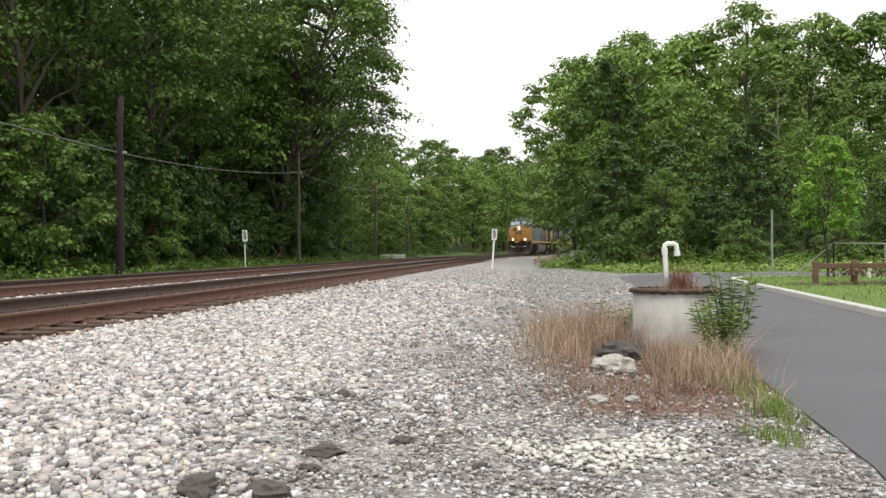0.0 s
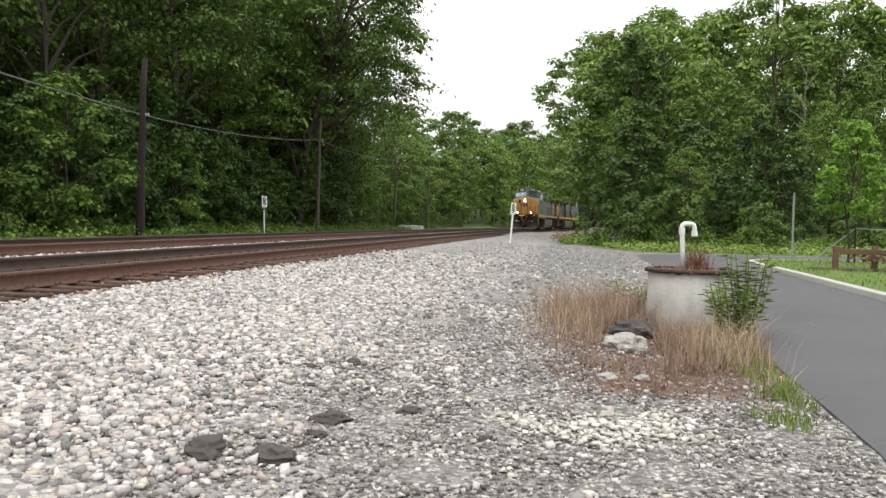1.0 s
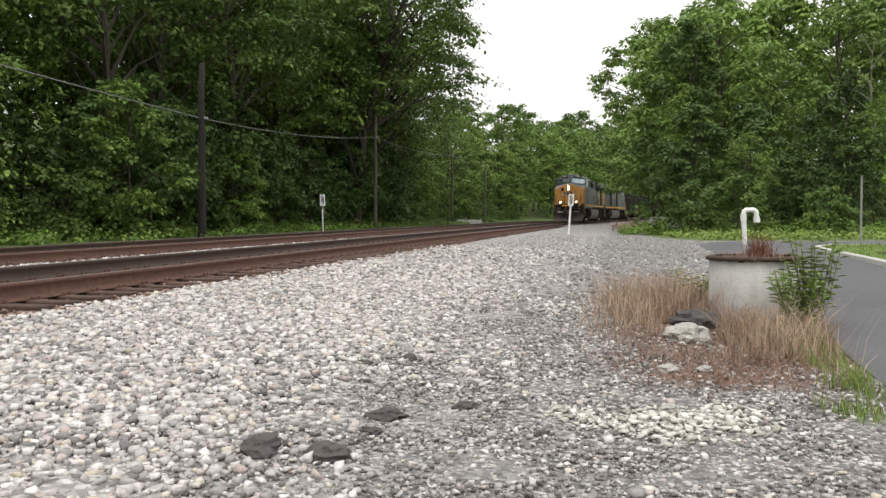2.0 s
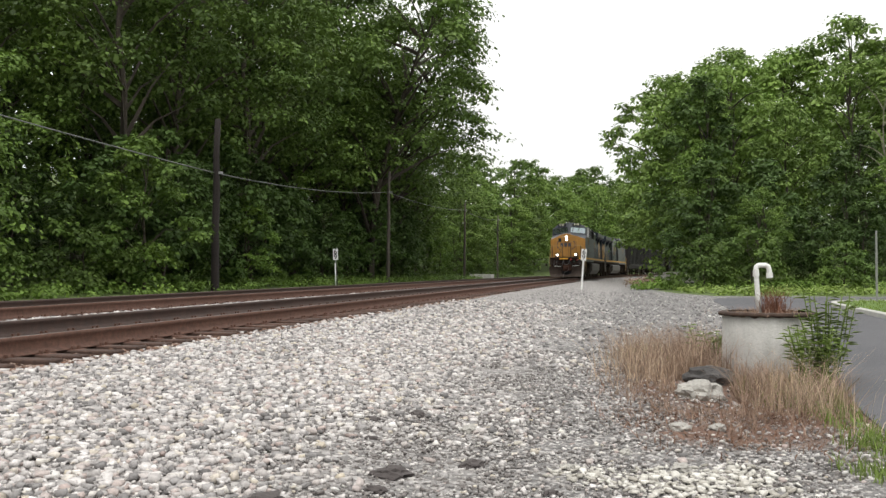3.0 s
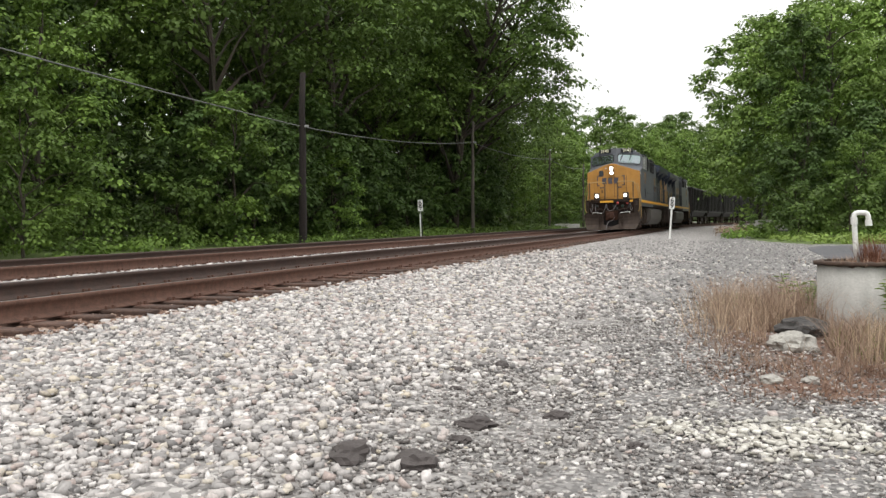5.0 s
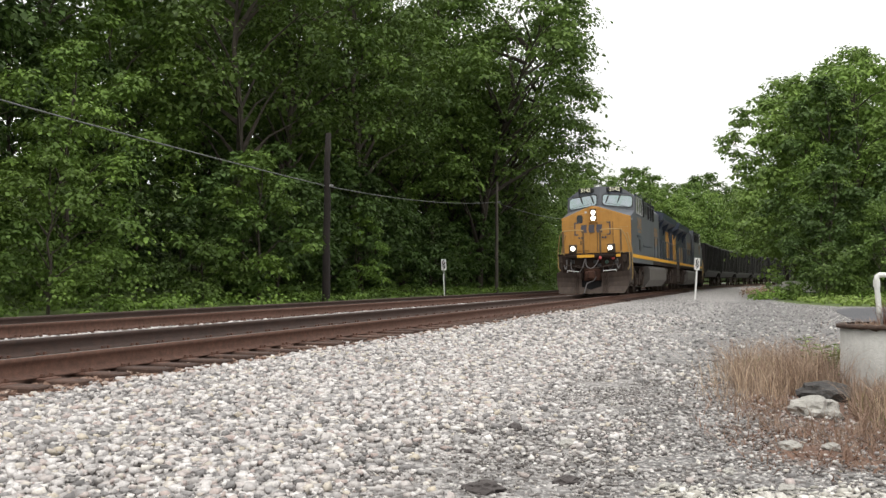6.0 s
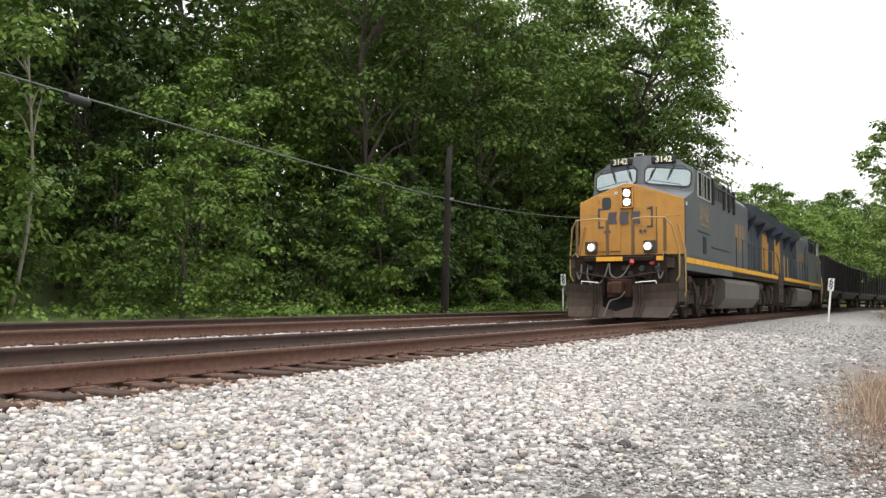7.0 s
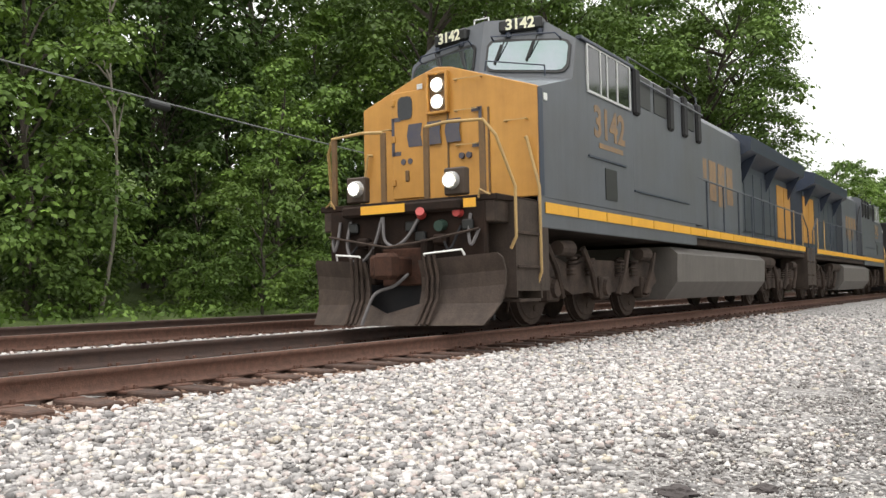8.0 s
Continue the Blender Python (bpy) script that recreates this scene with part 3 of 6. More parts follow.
for k, a, r, e in (("g", 8.7, 80, 0.2), ("g", 9.3, 72, 0.222), ("e", 10.2, 67, 0.215), ("g", 12.2, 70, 0.235), ("c", 10.3, 61, 0.12)):
    x, y = r * math.tan(radians(a)), r
    plant(k, x, y, e * r + 0.63 - float(ground_z(x, y)))
spread(kinds, places)


def clumps(name, pts, rad, flat, count, leaf, mat, seed, label):
    """Low growth in leafy clumps: one mass that nobody could count."""
    rng = np.random.default_rng(seed)
    v, f = leaf_cards(rng, np.asarray(pts, float), np.asarray(rad, float), flat, count, leaf, 0.1)
    return tagged(fast(name, v, f, mat), label, "undergrowth", kind="stuff")


_r = np.random.default_rng(31)
_pts, _rad = [], []
for k in range(420):
    l = _r.uniform(-3, 85) ** 1.0
    x, y = along(float(l), float(_r.uniform(9.6, 13.6)))
    q = _r.uniform(0.25, 0.6)
    _pts.append((x, y, float(ground_z(x, y)) + q * 0.35))
    _rad.append(q)
clumps("weeds", _pts, _rad, 0.7, 45, 0.13, M_LEAF2, 32, "bright green weeds along the edge of the wood")
_pts, _rad = [], []
for k in range(260):
    x, y = _r.uniform(5.5, 40), _r.uniform(49.8, 53)
    if lateral(x, y)[0] < 4.5:
        continue
    q = _r.uniform(0.25, 0.6)
    _pts.append((x, y, float(ground_z(x, y)) + q * 0.4))
    _rad.append(q)
clumps("weeds", _pts, _rad, 0.9, 40, 0.17, M_LEAF2, 33, "long green grass and weeds below the wooded rise")

_pts, _rad = [], []
for k in range(420):
    x, y = _r.uniform(7.5, 34), _r.uniform(39.2, 50)
    q = _r.uniform(0.14, 0.34)
    _pts.append((x, y, float(ground_z(x, y)) + q * 0.3))
    _rad.append(q)
clumps("verge_grass", _pts, _rad, 1.0, 30, 0.16, M_GRASS, 34, "rough green grass on the verge beyond the lane")

# ---- the train: local y points ahead, x to its right, z up from the rail tops ----
M_YEL = material("loco_yellow", (0.53, 0.265, 0.055), 0.45, 0, (0.36, 0.165, 0.03), 1.6, 0.8, 0.05, 60, streak=0.22, grain=0.08)
M_GREY = material("loco_grey", (0.096, 0.106, 0.124), 0.5, 0, (0.075, 0.074, 0.074), 0.8, 0.8, 0.05, 50, streak=0.25, grain=0.08)
M_NAVY = material("loco_navy", (0.018, 0.028, 0.055), 0.45, 0, (0.03, 0.036, 0.05), 1.4, 0.8, 0.05, 50, streak=0.35, grain=0.08)
M_HOOD = material("loco_hood_blue", (0.045, 0.055, 0.075), 0.5, 0, (0.03, 0.036, 0.045), 1.2, 0.9, 0.05, 50, streak=0.35, grain=0.08)
M_GEAR = material("running_gear_grime", (0.078, 0.056, 0.045), 0.85, 0, (0.022, 0.018, 0.016), 3, 0.9, 0.4, 40, gloss=0.15)
M_TANK = material("tank_dusty_grey", (0.122, 0.108, 0.097), 0.62, 0, (0.078, 0.068, 0.06), 2.0, 0.8, 0.1, 40, streak=0.35)
M_PLOW = material("plow_dusty_steel", (0.078, 0.058, 0.047), 0.65, 0.05, (0.038, 0.03, 0.026), 2.6, 0.9, 0.2, 40, streak=0.45, gloss=0.15)
M_STRIPE = material("stripe_yellow", (0.78, 0.40, 0.03), 0.5, 0, (0.6, 0.29, 0.03), 3, 0.7, grain=0.08)
M_RAILY = material("handrail_tan", (0.46, 0.30, 0.11), 0.55, 0, (0.3, 0.2, 0.09), 5, 0.8)
M_RAILB = material("handrail_brown", (0.16, 0.085, 0.03), 0.6, 0, (0.08, 0.05, 0.025), 5, 0.8)
M_GLASS = material("reflecting_cab_glass", (0.34, 0.36, 0.40), 0.05, 0.85, (0.22, 0.33, 0.28), 1.5, 0.8, grain=0.08)
M_DARKGL = material("dark_cab_glass", (0.02, 0.022, 0.024), 0.06)
M_LAMP = material("lit_lamp", (0.9, 0.85, 0.8), 0.3, 0, emit=9)
M_LOGO = material("faded_blue_paint", (0.055, 0.055, 0.085), 0.6, 0, (0.10, 0.085, 0.08), 6, 0.8, grain=0.08)
M_NUMY = material("faded_orange_paint", (0.3, 0.165, 0.06), 0.6, 0, (0.13, 0.11, 0.095), 5, 0.9)
M_NUMW = material("number_white", (0.85, 0.83, 0.62), 0.5)
M_RED = material("red_cap", (0.42, 0.05, 0.045), 0.5)
M_GREENCAP = material("green_cap", (0.03, 0.06, 0.045), 0.6)
M_HOSE = material("grey_hose", (0.15, 0.14, 0.14), 0.7, gloss=0.15)
M_ALU = material("aluminium_frame", (0.6, 0.6, 0.59), 0.45, 0.4)
M_DUCT = material("sooty_black", (0.017, 0.017, 0.02), 0.6, 0, (0.028, 0.026, 0.025), 3, 0.8, 0.1, 40, gloss=0.15)
M_PILOT = material("pilot_grime", (0.031, 0.018, 0.013), 0.8, 0, (0.011, 0.009, 0.008), 4, 0.9, 0.3, 40, streak=0.4, gloss=0.15)
M_LAMPBOX = material("lamp_box_brown", (0.06, 0.036, 0.022), 0.6, 0, (0.03, 0.02, 0.014), 5, 0.8)
M_COUPLER = material("coupler_rust", (0.085, 0.04, 0.027), 0.8, 0, (0.025, 0.017, 0.014), 7, 0.9, 0.3, 50, gloss=0.15)
M_COAL = material("hopper_black", (0.018, 0.017, 0.018), 0.6, 0, (0.032, 0.028, 0.026), 1.0, 0.9, 0.1, 40, streak=0.35, gloss=0.25)


def words(text, size, m, mat, parent, name="number", depth=0.004, bold=0.028):
    cu = bpy.data.curves.new(name, "FONT")
    cu.body, cu.size, cu.extrude, cu.align_x, cu.align_y, cu.offset = text, size, depth, "CENTER", "CENTER", size * bold
    tmp = new("tmp_text", cu)
    bpy.context.view_layer.update()
    me = bpy.data.meshes.new_from_object(tmp.evaluated_get(bpy.context.evaluated_depsgraph_get()))
    bpy.data.objects.remove(tmp)
    me.name = name
    me.materials.clear()
    me.materials.append(mat)
    ob = new(name, me)
    ob.parent = parent
    ob.matrix_basis = m
    return ob


FRONT = pose(0, 0, 0, 90, 0, 180)   # writing that faces ahead
SIDE_L = pose(0, 0, 0, 90, 0, -90)  # writing that faces the train's left
SIDE_R = pose(0, 0, 0, 90, 0, 90)


def loft(bm, a, b):
    """A closed skin between two outlines with the same number of corners."""
    va, vb = [bm.verts.new(p) for p in a], [bm.verts.new(p) for p in b]
    n = len(a)
    for i in range(n):
        bm.faces.new((va[i], va[(i + 1) % n], vb[(i + 1) % n], vb[i]))
    bm.faces.new(va[::-1])
    bm.faces.new(vb)
    bmesh.ops.recalc_face_normals(bm, faces=bm.faces)
    return bm


def wheelset(parent, y):
    bm = bmesh.new()
    for s in (-1, 1):
        rod(bm, (s * 0.68, 0, 0), (s * 0.72, 0, 0), 0.56, 0.56, 28)
        rod(bm, (s * 0.72, 0, 0), (s * 0.82, 0, 0), 0.535, 0.525, 28)
        rod(bm, (s * 0.82, 0, 0), (s * 0.84, 0, 0), 0.46, 0.44, 28)
        rod(bm, (s * 0.83, 0, 0), (s * 0.93, 0, 0), 0.15, 0.14, 12)
        for k in range(4):
            a = k * 1.5708
            rod(bm, (s * 0.835, 0.3 * math.cos(a), 0.3 * math.sin(a)), (s * 0.85, 0.3 * math.cos(a), 0.3 * math.sin(a)), 0.05, 0.05, 8)
    rod(bm, (-0.7, 0, 0), (0.7, 0, 0), 0.1, 0.1, 10)
    ob = part("wheelset", bm, M_GEAR, parent)
    ob.matrix_basis = pose(0, y, 0.53)
    return ob


def truck(parent, y0, wheels):
    """Three-axle truck round y0: two cast side frames with boxes, springs, links and brake cylinders."""
    for s in (-1, 1):
        side = "truck_frame"
        bm = bmesh.new()
        out = [(-2.75, 0.62), (-2.55, 0.95), (-1.9, 1.02), (-1.2, 0.86), (-0.5, 0.98), (0.5, 0.98), (1.2, 0.86), (1.9, 1.02), (2.55, 0.95), (2.75, 0.62), (2.4, 0.5), (1.6, 0.55), (1.2, 0.42), (0.6, 0.46), (0, 0.4), (-0.6, 0.46), (-1.2, 0.42), (-1.6, 0.55), (-2.4, 0.5)]
        prism(bm, [(y0 + a, b) for a, b in out], s * 1.0, s * 1.14)
        part(side, bm, M_GEAR, parent)
        for a in (-2.0, 0.0, 2.0):
            bm = boxed(s * 1.1 - 0.1, s * 1.1 + 0.1, y0 + a - 0.2, y0 + a + 0.2, 0.33, 0.72, 0.03)
            rod(bm, (s * 1.15, y0 + a, 0.53), (s * 1.26, y0 + a, 0.53), 0.15, 0.13, 12)
            part("journal_box", bm, M_GEAR, parent)
        for a in (-1.35, -0.65, 0.65, 1.35):
            bm = bmesh.new()
            for k in range(5):
                rod(bm, (s * 1.2, y0 + a, 0.72 + k * 0.062), (s * 1.2, y0 + a, 0.75 + k * 0.062), 0.085, 0.085, 10)
            part("spring", bm, M_GEAR, parent)
        for a, d in ((-2.35, 0.55), (-0.95, 0.5), (1.0, -0.5), (2.3, -0.5)):
            part("brake_link", pipe(bmesh.new(), [(s * 1.24, y0 + a, 1.15), (s * 1.27, y0 + a + d * 0.5, 0.8), (s * 1.24, y0 + a + d, 0.4)], 0.05), M_GEAR, parent)
        for a in (-1.75, 1.7):
            part("brake_cylinder", rod(bmesh.new(), (s * 1.22, y0 + a - 0.22, 1.12), (s * 1.22, y0 + a + 0.22, 1.12), 0.13, 0.11, 12), M_GEAR, parent)
        part("sand_pipe", pipe(bmesh.new(), [(s * 1.1, y0 + 2.8, 1.2), (s * 1.0, y0 + 2.95, 0.7), (s * 0.8, y0 + 2.75, 0.2)], 0.025), M_GEAR, parent)
    for a in (-2.0, 0.0, 2.0):
        wheels.append(wheelset(parent, y0 + a))


def locomotive(wheels, label):
    root = empty("locomotive")
    W = 1.475
    part("underframe", boxed(-1.38, 1.38, -20.45, 1.1, 1.38, 1.74, 0.02), M_GEAR, root)
    # side sills with their yellow stripe plates
    for s in (-1, 1):
        bm = boxed(s * 1.44 - 0.03, s * 1.44 + 0.03, -7.4, -0.05, 1.36, 1.79, 0.01)
        part("side_sill", bm, M_GREY, root)
        part("side_sill", boxed(s * 1.43 - 0.025, s * 1.43 + 0.025, -19.4, -7.42, 1.52, 1.76, 0.01), M_HOOD, root)
        y = -0.15
        while y > -19.2:
            part("stripe_plate", boxed(s * (W + 0.006) - 0.006, s * (W + 0.006) + 0.006, y - 1.12, y - 0.03, 1.565, 1.715), M_STRIPE, root)
            y -= 1.13
    # nose
    top = [(-1.475, 3.31), (-0.1, 3.77), (0.15, 3.8), (0.5, 3.7), (1.475, 3.31)]
    prof = [(1.475, 1.79), (-1.475, 1.79)] + top
    bm = bmesh.new()
    loft(bm, [(x, 0.0, z) for x, z in prof], [(x, -0.07, z) for x, z in prof])
    bmesh.ops.bevel(bm, geom=[e for e in bm.edges], offset=0.012, segments=1, affect="EDGES")
    nose = part("nose_front", bm, M_YEL, root, "weathered yellow nose face")
    back = [(1.475, 1.79), (-1.475, 1.79), (-1.475, 3.66), (-0.1, 3.92), (0.15, 3.94), (0.5, 3.89), (1.475, 3.66)]
    part("nose_body", loft(bmesh.new(), [(x * 0.998, -0.071, z - 0.004) for x, z in prof], [(x, -1.35, z) for x, z in back]), M_GREY, root)
    # corner of the nose in dark trim
    for s in (-1, 1):
        part("corner_trim", boxed(s * 1.478 - 0.006, s * 1.478 + 0.006, -0.16, -0.02, 1.8, 3.29), M_NAVY, root)
    # nose door with oval window
    door = part("nose_door", boxed(0.29, 0.92, 0.004, 0.03, 1.9, 3.5, 0.01), M_YEL, root)
    part("door_window", prism(bmesh.new(), [(0.68 + 0.13 * math.copysign(abs(math.cos(a)) ** 0.5, math.cos(a)), 3.25 + 0.175 * math.copysign(abs(math.sin(a)) ** 0.5, math.sin(a))) for a in [0.1 + 6.28319 * k / 20 for k in range(20)]], 0.028, 0.04, "y"), M_DARKGL, door, "dark oval door window")
    part("door_handle", boxed(0.62, 0.68, 0.02, 0.06, 2.15, 2.32, 0.01), M_RAILB, door)
    for z in (2.1, 2.75, 3.3):
        part("hinge", boxed(0.86, 0.92, 0.02, 0.055, z, z + 0.1, 0.008), M_YEL, door)
    # headlight box
    hb = part("headlight_box", boxed(-0.06, 0.25, 0.0, 0.035, 3.12, 3.68, 0.012), M_RAILB, root)
    for x0, x1, z0, z1 in ((-0.09, -0.05, 3.1, 3.71), (0.24, 0.28, 3.1, 3.71), (-0.05, 0.24, 3.67, 3.71), (-0.05, 0.24, 3.09, 3.13)):
        part("box_edge", boxed(x0, x1, 0.0, 0.09, z0, z1, 0.008), M_YEL, hb)
    for z in (3.27, 3.52):
        part("bezel", rod(bmesh.new(), (0.095, 0.03, z), (0.095, 0.07, z), 0.115, 0.108, 20), M_ALU, hb)
        part("headlight", rod(bmesh.new(), (0.095, 0.065, z), (0.095, 0.085, z), 0.095, 0.085, 20), M_LAMP, hb, "lit warm white headlight")
    part("number_plate_light", boxed(0.36, 0.46, 0.03, 0.04, 3.5, 3.58, 0.004), M_ALU, root)
    # plain blue emblem bars and bracket lines
    for x in (0.5, 0.17, -0.16):
        part("emblem_bar", prism(bmesh.new(), [(x - 0.12, 2.66), (x + 0.12, 2.66), (x + 0.15, 2.83), (x + 0.12, 3.0), (x - 0.12, 3.0), (x - 0.09, 2.83)], 0.03, 0.036, "y"), M_LOGO, root, "plain dark blue emblem bar")
    for x, d in ((0.9, -1), (-0.6, 1)):
        bm = boxed(x - 0.025, x + 0.025, 0.03, 0.036, 2.55, 3.12)
        box(bm, *sorted((x, x + d * 0.14)), 0.03, 0.036, 3.06, 3.12)
        box(bm, *sorted((x, x + d * 0.14)), 0.03, 0.036, 2.55, 2.61)
        part("emblem_bar", bm, M_LOGO, root)
    for x, z in ((0.6, 2.45), (0.72, 2.45), (-0.28, 2.45), (-0.4, 2.45)):
        part("emblem_dot", rod(bmesh.new(), (x, 0.0, z), (x, 0.04, z), 0.045, 0.045, 10), M_LOGO, root)
    for x0, x1, z in ((-0.2, -0.62, 3.55), (-0.2, -0.55, 3.1), (-0.22, -0.55, 2.6), (-1.0, -1.32, 2.86), (0.95, 1.25, 2.95)):
        part("grab_iron", pipe(bmesh.new(), [(x0, 0.0, z), (x0, 0.07, z), (x1, 0.07, z), (x1, 0.0, z)], 0.014), M_RAILY, root)
    for x in (-0.72, -0.05):
        part("panel_seam", boxed(x - 0.012, x + 0.012, 0.0, 0.02, 1.85, 3.1), M_RAILB, root)
    # cab
    def cab_front(x, z):
        return -0.95 - 0.19 * abs(x) - 0.25 * (z - 3.6)

    for s in (-1, 1):
        half = [(0, 3.6), (s * 1.475, 3.6), (s * 1.475, 4.28), (s * 1.02, 4.6), (s * 0.5, 4.72), (0, 4.76)]
        part("cab", loft(bmesh.new(), [(x, cab_front(x, z), z) for x, z in half], [(x, -3.75, z) for x, z in half]), M_GREY, root)
    part("cab_lower", boxed(-W, W, -3.75, -1.3, 1.79, 3.605), M_GREY, root)
    for s in (-1, 1):
        def shield(x, z, d):
            return (s * x, cab_front(x, z) + d, z)
        o = [(0.1, 3.98), (0.16, 3.91), (0.26, 3.88), (1.26, 3.75), (1.35, 3.76), (1.41, 3.84), (1.42, 4.18), (1.37, 4.26), (1.28, 4.3), (0.26, 4.41), (0.16, 4.4), (0.1, 4.33)]
        g = part("windshield_gasket", loft(bmesh.new(), [shield(x, z, -0.01) for x, z in o], [shield(x, z, 0.022) for x, z in o]), M_BLACK, root)
        cx, cz = 0.76, 4.08
        o2 = [(cx + (x - cx) * 0.94, cz + (z - cz) * 0.87) for x, z in o]
        part("windshield", loft(bmesh.new(), [shield(x, z, 0.0) for x, z in o2], [shield(x, z, 0.03) for x, z in o2]), M_GLASS, g, "windshield mirroring the pale sky")
        for x in (0.42, 0.92):
            part("wiper", pipe(bmesh.new(), [shield(x, 4.44, 0.03), shield(x, 4.38, 0.09), shield(x - 0.12, 4.06, 0.05)], 0.011), M_BLACK, g)
            part("wiper", pipe(bmesh.new(), [shield(x - 0.07, 4.3, 0.06), shield(x - 0.16, 4.0, 0.045)], 0.018), M_BLACK, g)
            part("wiper_motor", pipe(bmesh.new(), [shield(x, 4.42, 0.0), shield(x, 4.5, 0.02)], 0.05), M_NAVY, root)
        part("wiper_rail", pipe(bmesh.new(), [shield(0.2, 4.38, 0.0), shield(0.2, 4.44, 0.12), shield(1.2, 4.38, 0.12), shield(1.25, 4.32, 0.1), shield(1.25, 4.3, 0.0)], 0.014), M_NAVY, root)
        part("hood_grab", pipe(bmesh.new(), [(s * 0.28, -0.72, 3.82), (s * 0.3, -0.72, 3.97), (s * 1.2, -0.86, 3.8), (s * 1.2, -0.86, 3.64)], 0.014), M_NAVY, root)
        nbm = pose(s * 0.6, cab_front(0.6, 4.58) - 0.1, 4.6, 0, 0, -s * 11)
        nb = part("number_board", boxed(-0.345, 0.345, -0.1, 0.2, -0.1, 0.1, 0.03, nbm), M_BLACK, root)
        words("3142", 0.235, nbm @ pose(0, 0.204, 0) @ FRONT, M_NUMW, nb)
        # side windows with bright frames
        sw = part("side_window", boxed(s * 1.478 - 0.012, s * 1.478 + 0.012, -3.62, -1.8, 3.56, 4.27), M_DARKGL, root)
        for y0, y1 in ((-1.79, -1.74), (-2.32, -2.28), (-2.6, -2.56), (-3.05, -3.0), (-3.64, -3.59)):
            part("window_frame", boxed(s * 1.49 - 0.012, s * 1.49 + 0.012, y0, y1, 3.55, 4.28), M_ALU, sw)
        for z in (3.53, 4.26):
            part("window_frame", boxed(s * 1.49 - 0.01, s * 1.49 + 0.01, -3.64, -1.74, z, z + 0.04), M_ALU, sw)
        part("rain_gutter", boxed(s * 1.47 - 0.05, s * 1.47 + 0.05, -3.8, -1.5, 4.29, 4.35, 0.01), M_NAVY, root)
        sd = SIDE_L if s < 0 else SIDE_R
        words("3142", 0.68, pose(s * 1.478, -2.68, 3.1) @ sd, M_NUMY, root)
        part("emblem_bar", boxed(s * 1.478 - 0.004, s * 1.478 + 0.004, -3.25, -2.2, 2.72, 2.8), M_NUMY, root)
        part("cab_door_vent", boxed(s * 1.478 - 0.01, s * 1.478 + 0.01, -2.92, -2.42, 1.92, 2.42), M_BLACK, root)
        part("drip_rail", boxed(s * 1.48 - 0.02, s * 1.48 + 0.02, -3.35, -1.75, 2.53, 2.56), M_NAVY, root)
        part("drip_rail", boxed(s * 1.48 - 0.02, s * 1.48 + 0.02, -6.9, -3.75, 2.16, 2.19), M_NAVY, root)
        for y in (-3.85, -5.75, -6.65, -7.6):
            part("air_duct", boxed(s * 1.49 - 0.05, s * 1.49 + 0.05, y - 0.2, y + 0.08, 3.5, 4.32, 0.04), M_DUCT, root)
        for y0, y1 in ((-4.7, -3.95), (-5.62, -4.9), (-7.4, -6.85)):
            part("louvre", boxed(s * 1.478 - 0.012, s * 1.478 + 0.012, y0, y1, 3.7, 4.25), M_BLACK, root)
        part("roof_rail", pipe(bmesh.new(), [(s * 1.4, -3.8, 4.38), (s * 1.4, -3.8, 4.52), (s * 1.4, -7.9, 4.52), (s * 1.4, -7.9, 4.3)], 0.02), M_GREY, root)
        part("roof_rail", pipe(bmesh.new(), [(s * 1.53, -4.0, 4.12), (s * 1.53, -7.9, 4.12)], 0.018), M_GREY, root)
        part("corner_light", boxed(s * 1.48 - 0.012, s * 1.48 + 0.012, -0.3, -0.2, 3.14, 3.24), M_WHITE, root)
    part("roof_hatch", boxed(-0.4, 0.4, -2.6, -1.9, 4.7, 4.8, 0.02), M_GREY, root)
    part("roof_grab", pipe(bmesh.new(), [(-0.02, -1.35, 4.72), (-0.02, -1.35, 4.84), (0.24, -1.35, 4.84), (0.24, -1.35, 4.72)], 0.016), M_WHITE, root)
    bm = bmesh.new()
    for k, x in enumerate((-0.14, 0, 0.14)):
        rod(bm, (x, -4.6, 4.6), (x, -4.2 + 0.06 * k, 4.62), 0.03, 0.08, 8)
    part("horn", bm, M_GREY, root)
    # equipment cabinet and long hood
    part("equipment_cabinet", prism(bmesh.new(), [(-W, 1.79), (W, 1.79), (W, 4.25), (1.3, 4.4), (-1.3, 4.4), (-W, 4.25)], -8.0, -3.752, "y"), M_GREY, root)
    part("long_hood", prism(bmesh.new(), [(-1.05, 1.76), (1.05, 1.76), (1.05, 4.2), (0.9, 4.35), (-0.9, 4.35), (-1.05, 4.2)], -19.3, -12.2, "y"), M_HOOD, root)
    part("blower_cabinet", prism(bmesh.new(), [(-1.27, 1.76), (1.27, 1.76), (1.27, 4.15), (1.1, 4.34), (-1.1, 4.34), (-1.27, 4.15)], -12.2, -8.0, "y"), M_GREY, root)
    for s in (-1, 1):
        part("drain_hose", pipe(bmesh.new(), curve([(s * 1.5, -7.85, 4.25), (s * 1.36, -8.15, 3.6), (s * 1.31, -8.3, 2.9), (s * 1.31, -8.35, 2.4)]), 0.022), M_BLACK, root)
        y = -12.25
        k = 0
        while y > -19.0:
            part("hood_door", boxed(s * 1.06 - 0.012, s * 1.06 + 0.012, y - 0.98, y - 0.04, 1.95, 3.55, 0.008), M_HOOD if y > -17.0 else M_YEL, root)
            y -= 1.02
            k += 1
